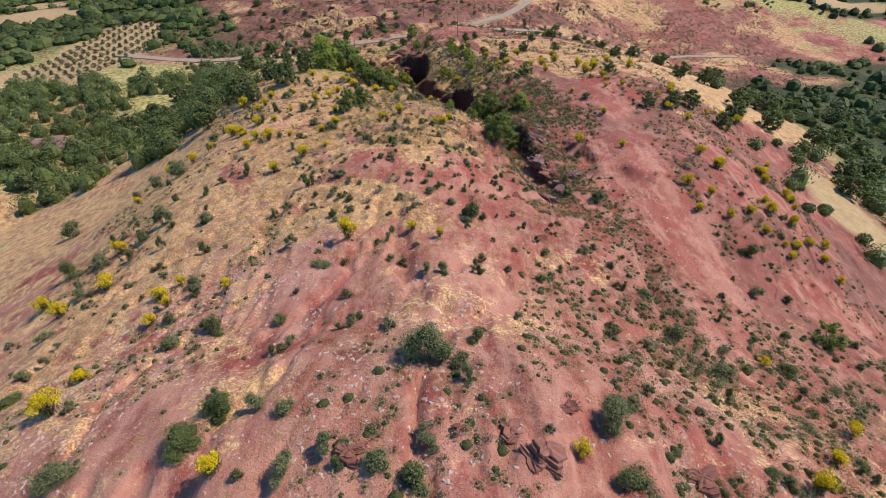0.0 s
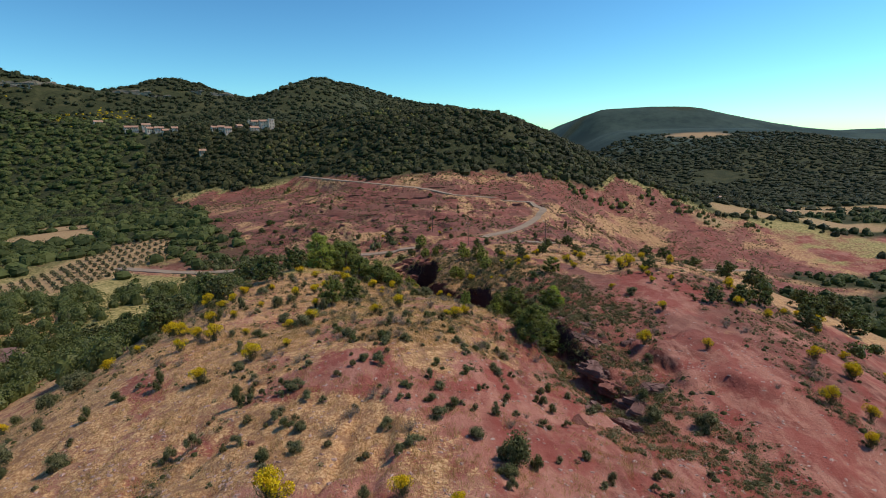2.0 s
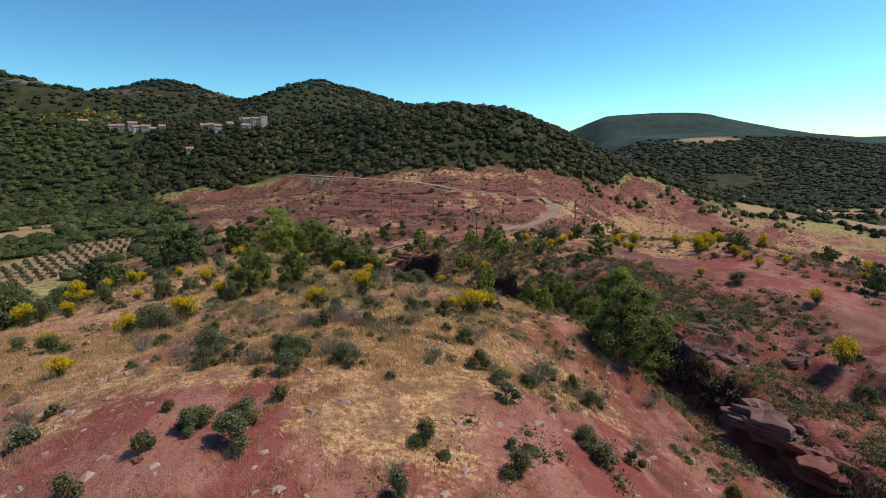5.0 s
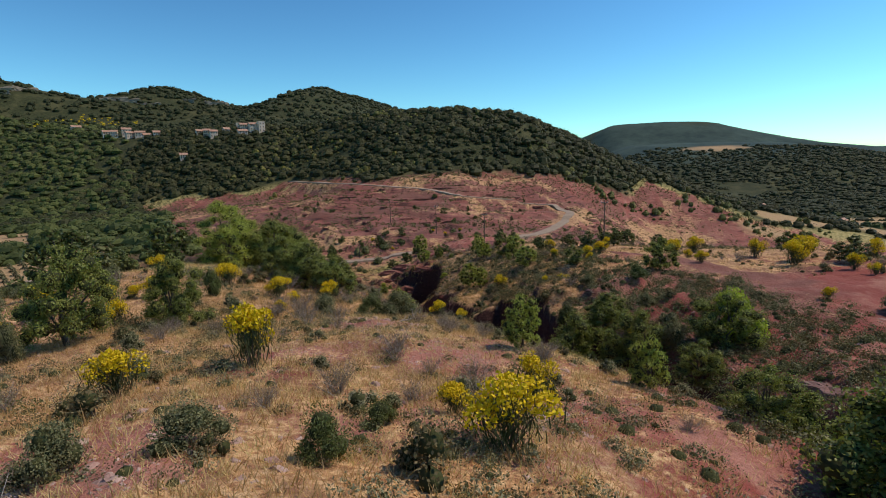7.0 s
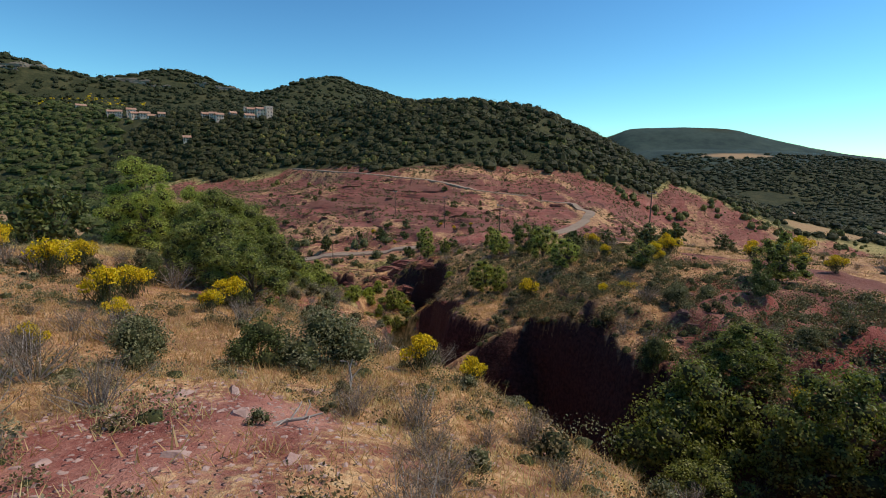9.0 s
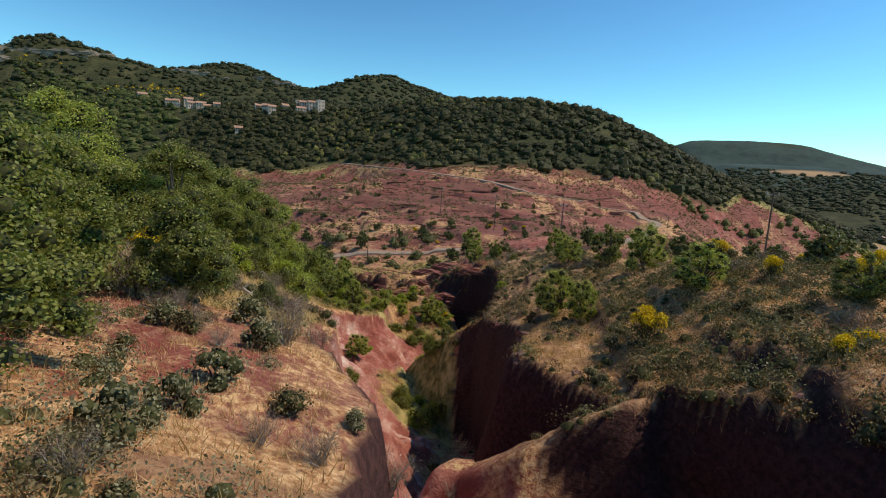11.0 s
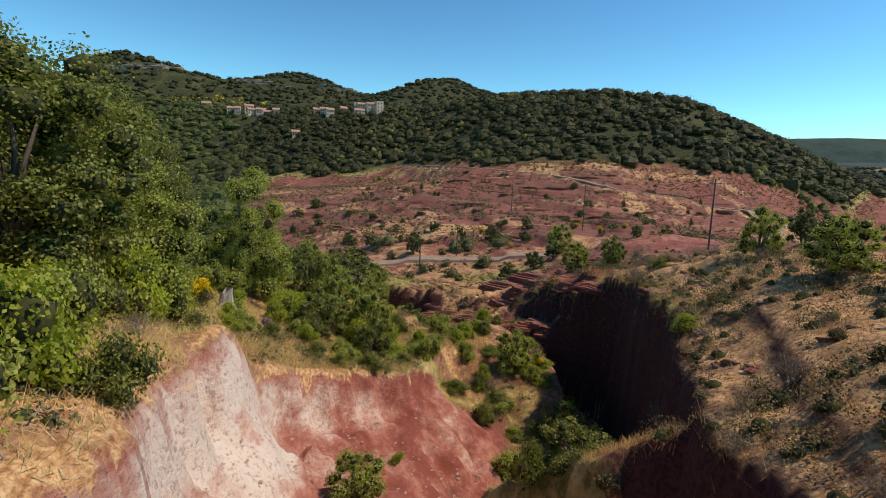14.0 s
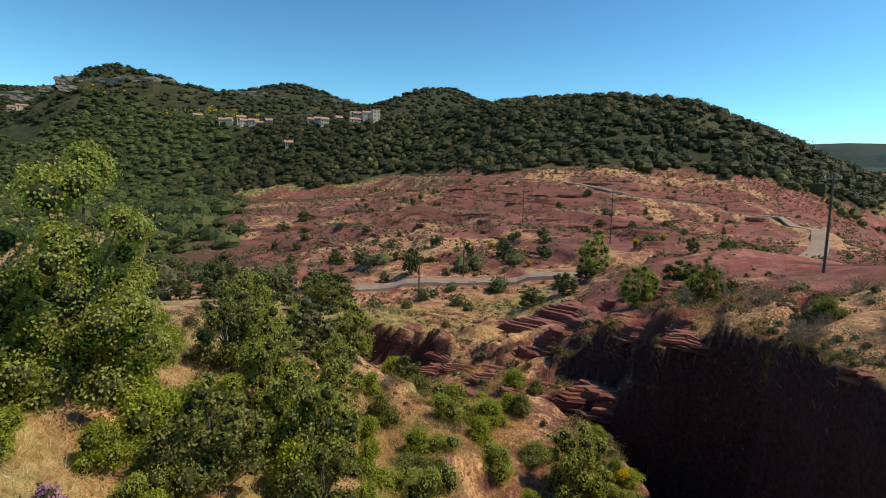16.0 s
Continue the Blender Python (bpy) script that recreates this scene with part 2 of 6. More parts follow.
# ==== materials ====
def tint(nodes, links, value, stops):
    """A colour ramp over value."""
    ramp = nodes.new("ShaderNodeValToRGB")
    links.new(value, ramp.inputs[0])
    while len(ramp.color_ramp.elements) < len(stops):
        ramp.color_ramp.elements.new(0.5)
    for e, (at, c) in zip(ramp.color_ramp.elements, stops):
        e.position, e.color = at, (*c, 1)
    return ramp.outputs[0]


def noise_node(nodes, links, coords, scale, detail=4.0, rough=0.55, stretch=None):
    n = nodes.new("ShaderNodeTexNoise")
    n.inputs["Scale"].default_value, n.inputs["Detail"].default_value, n.inputs["Roughness"].default_value = scale, detail, rough
    if stretch:
        m = nodes.new("ShaderNodeMapping")
        m.inputs["Scale"].default_value = stretch
        links.new(coords, m.inputs[0])
        coords = m.outputs[0]
    links.new(coords, n.inputs["Vector"])
    return n.outputs[0]


def blend(nodes, links, fac, a, b, mode="MIX"):
    m = nodes.new("ShaderNodeMix")
    m.data_type, m.blend_type = "RGBA", mode
    for socket, v in ((m.inputs[0], fac), (m.inputs[6], a), (m.inputs[7], b)):
        if isinstance(v, (int, float)):
            socket.default_value = v
        elif isinstance(v, tuple):
            socket.default_value = (*v, 1)
        else:
            links.new(v, socket)
    return m.outputs[2]


def maths(nodes, links, op, a, b=0.0, clamp=False):
    m = nodes.new("ShaderNodeMath")
    m.operation, m.use_clamp = op, clamp
    for socket, v in ((m.inputs[0], a), (m.inputs[1], b)):
        if isinstance(v, (int, float)):
            socket.default_value = v
        else:
            links.new(v, socket)
    return m.outputs[0]


def relief(nodes, links, bsdf, value, strength, depth):
    b = nodes.new("ShaderNodeBump")
    b.inputs["Strength"].default_value, b.inputs["Distance"].default_value = strength, depth
    links.new(value, b.inputs["Height"])
    links.new(b.outputs[0], bsdf.inputs["Normal"])


def earth_material():
    m, n, l = material("red_earth")
    bsdf = n["Principled BSDF"]
    co = n.new("ShaderNodeTexCoord").outputs["Object"]
    mask = n.new("ShaderNodeAttribute")
    mask.attribute_name = "cover"
    sep = n.new("ShaderNodeSeparateColor")
    l.new(mask.outputs["Color"], sep.inputs[0])
    mask2 = n.new("ShaderNodeAttribute")
    mask2.attribute_name = "bed"
    sep2 = n.new("ShaderNodeSeparateColor")
    l.new(mask2.outputs["Color"], sep2.inputs[0])
    dry, green, pale = sep.outputs
    rock, field, stony = sep2.outputs
    big, mid = noise_node(n, l, co, 0.11, 5), noise_node(n, l, co, 0.8, 6, 0.65)
    fine, grit = noise_node(n, l, co, 5.0, 5, 0.7), noise_node(n, l, co, 22.0, 3, 0.7)
    earth = tint(n, l, big, [(0.36, (0.14, 0.036, 0.028)), (0.48, (0.26, 0.080, 0.058)), (0.6, (0.36, 0.145, 0.108))])
    earth = blend(n, l, maths(n, l, "MULTIPLY", tint(n, l, mid, [(0.46, (0, 0, 0)), (0.60, (1, 1, 1))]), 0.5), earth, (0.44, 0.20, 0.145))
    streak = noise_node(n, l, co, 1.0, 6, 0.7, (0.9, 0.16, 0.9))
    earth = blend(n, l, maths(n, l, "MULTIPLY", tint(n, l, streak, [(0.50, (0, 0, 0)), (0.62, (1, 1, 1))]), 0.55), earth, (0.48, 0.235, 0.175))
    earth = blend(n, l, maths(n, l, "MULTIPLY", tint(n, l, streak, [(0.36, (1, 1, 1)), (0.46, (0, 0, 0))]), 0.5), earth, (0.20, 0.052, 0.042))
    earth = blend(n, l, maths(n, l, "MULTIPLY", tint(n, l, fine, [(0.34, (1, 1, 1)), (0.46, (0, 0, 0))]), 0.65), earth, (0.13, 0.045, 0.036))
    earth = blend(n, l, maths(n, l, "MULTIPLY", tint(n, l, grit, [(0.54, (0, 0, 0)), (0.66, (1, 1, 1))]), 0.45), earth, (0.55, 0.33, 0.26))
    patch = tint(n, l, noise_node(n, l, co, 1.0, 4, 0.6, (0.30, 0.17, 0.30)), [(0.50, (0, 0, 0)), (0.56, (1, 1, 1))])
    earth = blend(n, l, maths(n, l, "MULTIPLY", patch, 0.7), earth, (0.25, 0.056, 0.045))
    # broken pale stones
    vor = n.new("ShaderNodeTexVoronoi")
    vor.inputs["Scale"].default_value = 5.5
    l.new(co, vor.inputs["Vector"])
    chip = tint(n, l, vor.outputs["Distance"], [(0.16, (1, 1, 1)), (0.26, (0, 0, 0))])
    chips = maths(n, l, "MULTIPLY", chip, tint(n, l, maths(n, l, "ADD", mid, maths(n, l, "MULTIPLY", stony, 0.35)), [(0.56, (0, 0, 0)), (0.74, (1, 1, 1))]))
    stone = blend(n, l, vor.outputs["Color"], (0.34, 0.15, 0.12), (0.52, 0.34, 0.28))
    earth = blend(n, l, maths(n, l, "MULTIPLY", chips, 0.8), earth, stone)
    rubble = tint(n, l, noise_node(n, l, co, 0.5, 6, 0.7, (1.0, 0.35, 1.0)), [(0.42, (0, 0, 0)), (0.58, (1, 1, 1))])
    earth = blend(n, l, maths(n, l, "MULTIPLY", maths(n, l, "MULTIPLY", rubble, stony), 0.6), earth, (0.53, 0.265, 0.195))
    # beds of the bare rock, dark joints between them
    band = noise_node(n, l, co, 1.0, 5, 0.6, (0.03, 0.03, 0.55))
    beds = tint(n, l, band, [(0.36, (0.13, 0.046, 0.040)), (0.42, (0.23, 0.074, 0.056)), (0.47, (0.31, 0.118, 0.088)), (0.505, (0.19, 0.064, 0.052)), (0.525, (0.04, 0.018, 0.016)), (0.545, (0.28, 0.108, 0.082)), (0.62, (0.21, 0.078, 0.062))])
    beds = blend(n, l, maths(n, l, "MULTIPLY", mid, 0.4), beds, (0.22, 0.095, 0.078))
    beds = blend(n, l, maths(n, l, "MULTIPLY", tint(n, l, fine, [(0.38, (1, 1, 1)), (0.5, (0, 0, 0))]), 0.6), beds, (0.075, 0.03, 0.028))
    # dark seams: joints, and the shadows under overhangs painted into the rock colour
    seam = noise_node(n, l, co, 1.0, 2, 0.5, (0.016, 0.016, 0.30))
    crack_shade = tint(n, l, seam, [(0.455, (0, 0, 0)), (0.48, (1, 1, 1)), (0.51, (1, 1, 1)), (0.535, (0, 0, 0))])
    crack_shade = maths(n, l, "MULTIPLY", crack_shade, tint(n, l, noise_node(n, l, co, 0.16, 3), [(0.42, (0, 0, 0)), (0.54, (1, 1, 1))]))
    beds = blend(n, l, crack_shade, beds, (0.04, 0.018, 0.017))
    blotch = noise_node(n, l, co, 0.045, 5, 0.65)
    beds = blend(n, l, maths(n, l, "MULTIPLY", tint(n, l, blotch, [(0.44, (1, 1, 1)), (0.54, (0, 0, 0))]), 0.65), beds, (0.17, 0.085, 0.065))
    earth = blend(n, l, maths(n, l, "MULTIPLY", rock, 0.9), earth, beds)
    # shade of the steep ravine wall, painted dark into its base colour
    cliff_shade = n.new("ShaderNodeAttribute")
    cliff_shade.attribute_name = "cliff_shade"
    wall_shade = tint(n, l, fine, [(0.4, (0.040, 0.019, 0.017)), (0.6, (0.085, 0.038, 0.032))])
    # clay of the cut bank, bleached below its lip
    lime = n.new("ShaderNodeAttribute")
    lime.attribute_name = "lime"
    run = noise_node(n, l, co, 1.0, 8, 0.7, (0.42, 0.42, 0.5))
    run = maths(n, l, "ADD", maths(n, l, "MULTIPLY", maths(n, l, "SUBTRACT", run, 0.5), 1.3), maths(n, l, "MULTIPLY", lime.outputs["Fac"], 0.33))
    clay = tint(n, l, maths(n, l, "ADD", run, 0.4), [(0.30, (0.24, 0.070, 0.052)), (0.40, (0.33, 0.115, 0.085)), (0.50, (0.43, 0.20, 0.155)), (0.60, (0.56, 0.37, 0.30)), (0.72, (0.68, 0.57, 0.49))])
    clay = blend(n, l, maths(n, l, "MULTIPLY", tint(n, l, fine, [(0.36, (1, 1, 1)), (0.47, (0, 0, 0))]), 0.55), clay, (0.22, 0.085, 0.066))
    earth = blend(n, l, pale, earth, clay)
    # grass, living and dead
    straw = tint(n, l, fine, [(0.38, (0.29, 0.135, 0.060)), (0.5, (0.54, 0.31, 0.145)), (0.62, (0.74, 0.50, 0.265))])
    straw = blend(n, l, maths(n, l, "MULTIPLY", tint(n, l, mid, [(0.42, (1, 1, 1)), (0.55, (0, 0, 0))]), 0.7), straw, (0.22, 0.12, 0.075))
    cover = tint(n, l, maths(n, l, "ADD", dry, maths(n, l, "MULTIPLY", maths(n, l, "SUBTRACT", maths(n, l, "ADD", mid, fine), 1.0), 0.9)), [(0.40, (0, 0, 0)), (0.62, (1, 1, 1))])
    earth = blend(n, l, maths(n, l, "MULTIPLY", cover, 0.92), earth, straw)
    herb = tint(n, l, mid, [(0.38, (0.12, 0.115, 0.038)), (0.5, (0.30, 0.25, 0.095)), (0.62, (0.50, 0.39, 0.18))])
    cover = tint(n, l, maths(n, l, "ADD", green, maths(n, l, "MULTIPLY", maths(n, l, "SUBTRACT", maths(n, l, "ADD", mid, fine), 1.0), 0.8)), [(0.40, (0, 0, 0)), (0.65, (1, 1, 1))])
    earth = blend(n, l, cover, earth, herb)
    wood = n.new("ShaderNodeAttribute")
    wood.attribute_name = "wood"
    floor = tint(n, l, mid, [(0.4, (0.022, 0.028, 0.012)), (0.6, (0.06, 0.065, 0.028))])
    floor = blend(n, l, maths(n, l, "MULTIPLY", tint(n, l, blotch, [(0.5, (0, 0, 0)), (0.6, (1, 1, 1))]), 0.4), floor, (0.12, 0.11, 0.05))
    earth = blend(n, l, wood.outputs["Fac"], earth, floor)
    # bluish distance haze mixed into the base colour of the far woods
    far_haze = n.new("ShaderNodeAttribute")
    far_haze.attribute_name = "far_haze"
    hazy_woods = tint(n, l, noise_node(n, l, co, 0.012, 6, 0.7), [(0.42, (0.026, 0.048, 0.044)), (0.6, (0.05, 0.08, 0.066))])
    earth = blend(n, l, far_haze.outputs["Fac"], earth, hazy_woods)
    tan = tint(n, l, mid, [(0.3, (0.30, 0.19, 0.10)), (0.7, (0.44, 0.30, 0.16))])
    earth = blend(n, l, field, earth, tan)
    earth = blend(n, l, cliff_shade.outputs["Fac"], earth, wall_shade)
    l.new(earth, bsdf.inputs["Base Color"])
    bsdf.inputs["Roughness"].default_value = 0.95
    bsdf.inputs["Specular IOR Level"].default_value = 0.15
    h = maths(n, l, "ADD", maths(n, l, "MULTIPLY", mid, 0.6), maths(n, l, "ADD", maths(n, l, "MULTIPLY", fine, 0.3), maths(n, l, "MULTIPLY", chips, 0.18)))
    h = maths(n, l, "ADD", h, maths(n, l, "MULTIPLY", maths(n, l, "MULTIPLY", band, rock), 1.2))
    h = maths(n, l, "ADD", h, maths(n, l, "MULTIPLY", grit, 0.08))
    relief(n, l, bsdf, h, 0.9, 0.35)
    return m


def leaf_material(name, dark, light, through=0.3, gloss=0.45, dead=None):
    """Foliage: every leaf has its own tone, every plant its own cast; light shines through."""
    m, n, l = material(name)
    bsdf = n["Principled BSDF"]
    geo, info = n.new("ShaderNodeNewGeometry"), n.new("ShaderNodeObjectInfo")
    col = tint(n, l, geo.outputs["Random Per Island"], [(0.0, dark), (0.75, light), (1.0, dead or light)])
    col = blend(n, l, maths(n, l, "MULTIPLY", info.outputs["Random"], 0.35), col, tuple(0.55 * v for v in light))
    co = n.new("ShaderNodeTexCoord").outputs["Object"]
    col = blend(n, l, maths(n, l, "MULTIPLY", noise_node(n, l, co, 0.9, 2), 0.5), col, tuple(0.5 * (a + b) for a, b in zip(dark, light)))
    l.new(col, bsdf.inputs["Base Color"])
    bsdf.inputs["Roughness"].default_value, bsdf.inputs["Specular IOR Level"].default_value = gloss, 0.25
    shine = n.new("ShaderNodeBsdfTranslucent")
    l.new(blend(n, l, 1.0, col, (0.9, 1.0, 0.5), "MULTIPLY"), shine.inputs[0])
    mix = n.new("ShaderNodeMixShader")
    mix.inputs[0].default_value = through
    l.new(bsdf.outputs[0], mix.inputs[1])
    l.new(shine.outputs[0], mix.inputs[2])
    l.new(mix.outputs[0], n["Material Output"].inputs[0])
    return m


def rough_material(name, a, b, scale=3.0, roughness=0.9, depth=0.03, stretch=None):
    m, n, l = material(name)
    bsdf = n["Principled BSDF"]
    co = n.new("ShaderNodeTexCoord").outputs["Object"]
    v, w = noise_node(n, l, co, scale, 6, 0.65, stretch), noise_node(n, l, co, scale * 7, 4, 0.6)
    col = tint(n, l, v, [(0.32, a), (0.68, b)])
    col = blend(n, l, maths(n, l, "MULTIPLY", w, 0.35), col, tuple(0.6 * q for q in a))
    info = n.new("ShaderNodeObjectInfo")
    col = blend(n, l, maths(n, l, "MULTIPLY", info.outputs["Random"], 0.3), col, tuple(0.75 * q for q in b))
    l.new(col, bsdf.inputs["Base Color"])
    bsdf.inputs["Roughness"].default_value = roughness
    bsdf.inputs["Specular IOR Level"].default_value = 0.2
    relief(n, l, bsdf, maths(n, l, "ADD", v, maths(n, l, "MULTIPLY", w, 0.4)), 0.8, depth)
    return m


EARTH = earth_material()
ROCK = rough_material("purple_sandstone", (0.11, 0.050, 0.043), (0.33, 0.195, 0.165), 1.3, 0.9, 0.12, (0.6, 0.6, 3.0))
REDROCK = rough_material("red_sandstone", (0.13, 0.042, 0.034), (0.38, 0.165, 0.125), 1.3, 0.9, 0.12, (0.6, 0.6, 3.0))
STONE = rough_material("broken_stone", (0.31, 0.16, 0.13), (0.60, 0.45, 0.385), 2.0, 0.9, 0.05)
BARK = rough_material("grey_bark", (0.07, 0.052, 0.04), (0.17, 0.14, 0.11), 6.0, 0.95, 0.02, (1, 1, 0.3))
DEADWOOD = rough_material("bleached_wood", (0.30, 0.26, 0.22), (0.52, 0.47, 0.42), 8.0, 0.9, 0.01)
TWIG = leaf_material("dry_twig", (0.10, 0.07, 0.05), (0.22, 0.17, 0.12), 0.05, 0.9)
OAK = leaf_material("oak_leaf", (0.046, 0.060, 0.018), (0.175, 0.198, 0.060), 0.28, 0.5)
OAKMID = leaf_material("holm_oak_leaf", (0.080, 0.092, 0.022), (0.32, 0.335, 0.085), 0.4, 0.45)
FRESH = leaf_material("fresh_leaf", (0.18, 0.22, 0.025), (0.52, 0.57, 0.08), 0.48, 0.45)
BOX = leaf_material("box_leaf", (0.050, 0.060, 0.022), (0.205, 0.210, 0.082), 0.26, 0.5)
OAKLIGHT = leaf_material("sunny_oak_leaf", (0.20, 0.225, 0.048), (0.50, 0.53, 0.12), 0.46, 0.5)
GREY = leaf_material("grey_leaf", (0.115, 0.115, 0.06), (0.33, 0.31, 0.175), 0.2, 0.7, (0.27, 0.21, 0.125))
HEATH = leaf_material("heath_leaf", (0.085, 0.066, 0.032), (0.24, 0.185, 0.085), 0.15, 0.8, (0.23, 0.165, 0.085))
SAGE = leaf_material("sage_leaf", (0.085, 0.088, 0.038), (0.27, 0.262, 0.128), 0.24, 0.6, (0.25, 0.21, 0.11))
BROOM = leaf_material("broom_stem", (0.035, 0.05, 0.018), (0.11, 0.12, 0.045), 0.15, 0.7)
YELLOW = leaf_material("broom_flower", (0.62, 0.40, 0.006), (0.85, 0.62, 0.015), 0.25, 0.6)
PINK = leaf_material("pink_flower", (0.34, 0.14, 0.28), (0.56, 0.30, 0.48), 0.3, 0.6)
STRAW = leaf_material("straw_blade", (0.38, 0.205, 0.08), (0.66, 0.43, 0.205), 0.3, 0.7, (0.76, 0.57, 0.33))
PALEGRASS = leaf_material("pale_seeding_blade", (0.58, 0.42, 0.18), (0.88, 0.70, 0.37), 0.45, 0.7, (0.90, 0.78, 0.50))
GRASS = leaf_material("green_blade", (0.34, 0.31, 0.075), (0.74, 0.64, 0.23), 0.45, 0.6, (0.78, 0.63, 0.34))
WOODS = leaf_material("woodland_leaf", (0.018, 0.022, 0.008), (0.068, 0.070, 0.022), 0.18, 0.7, (0.12, 0.11, 0.034))
VALLEY = leaf_material("valley_leaf", (0.028, 0.041, 0.010), (0.104, 0.124, 0.032), 0.2, 0.7, (0.14, 0.15, 0.044))
OLIVE = leaf_material("olive_scrub_leaf", (0.07, 0.075, 0.02), (0.19, 0.18, 0.05), 0.2, 0.7, (0.28, 0.24, 0.05))
# dark colour of the lumps that stand for the shade inside crowns
INNER = rough_material("inner_shade", (0.032, 0.036, 0.013), (0.08, 0.084, 0.03), 9.0, 0.95, 0.02)
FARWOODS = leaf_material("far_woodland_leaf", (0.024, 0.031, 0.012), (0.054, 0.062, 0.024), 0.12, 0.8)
ASPHALT = rough_material("worn_asphalt", (0.26, 0.195, 0.14), (0.38, 0.295, 0.22), 0.8, 0.9, 0.01)
PLASTER = rough_material("pale_plaster", (0.62, 0.47, 0.36), (0.80, 0.66, 0.54), 0.3, 0.9, 0.03)
ROOFTILE = rough_material("clay_roof_tile", (0.34, 0.17, 0.11), (0.52, 0.33, 0.24), 0.6, 0.85, 0.05)
DARKPANE = rough_material("dark_window_pane", (0.02, 0.022, 0.025), (0.05, 0.055, 0.06), 1.0, 0.2, 0.0)
POLEWOOD = rough_material("tarred_pole_wood", (0.07, 0.055, 0.045), (0.16, 0.13, 0.11), 5.0, 0.9, 0.01, (1, 1, 0.1))
STEEL = rough_material("dull_steel", (0.20, 0.20, 0.20), (0.36, 0.36, 0.35), 3.0, 0.5, 0.002)
PORCELAIN = rough_material("white_porcelain", (0.55, 0.53, 0.5), (0.75, 0.73, 0.7), 3.0, 0.3, 0.001)
CLIFF = rough_material("grey_limestone", (0.15, 0.125, 0.09), (0.38, 0.32, 0.25), 0.15, 0.9, 0.6)

# ==== ground ====
RV = np.array(RAVINE)


def ravine_side(x, y):
    """Metres to the left (minus) of the ravine's line, or to the right of its floor."""
    s = x - np.interp(y, RV[:, 1], RV[:, 0])
    return np.where(s > 0, np.maximum(s - np.interp(y, RV[:, 1], RV[:, 5]) + 1.2, 0.0), s)


# tilled and mown ground: x, y, half widths
FIELDS = [(-141, 226, 17, 36), (-148, 193, 16, 14), (-206, 280, 22, 18), (-222, 308, 14, 8), (218, 424, 26, 14), (290, 418, 34, 14), (330, 500, 36, 14),
          (78, 88, 7, 14), (520, 1175, 70, 30), (380, 530, 50, 12), (180, 388, 14, 8)]
# tussocky bare red patches on the grassy back of the spur: x, y, radius
PATCHES = [(-8.6, 58.3, 3.6), (3.4, 61.5, 4), (-3, 56, 3.6), (-13.4, 57, 2.2), (1.3, 53, 3.0), (-11.6, 71, 3), (-7.5, 72.8, 2.2), (-4.4, 88.4, 2.6), (-5.6, 91.5, 1.8), (1.2, 79.5, 2.2), (-2.2, 83, 2.6), (0.4, 86, 2.0), (-6.6, 82, 1.6)]


# pale gravel bed of the brook
BROOK = [(-30, 178), (-25.4, 175.4), (-22.6, 169), (-20.2, 163.4), (-18.4, 159.6), (-15, 155)]


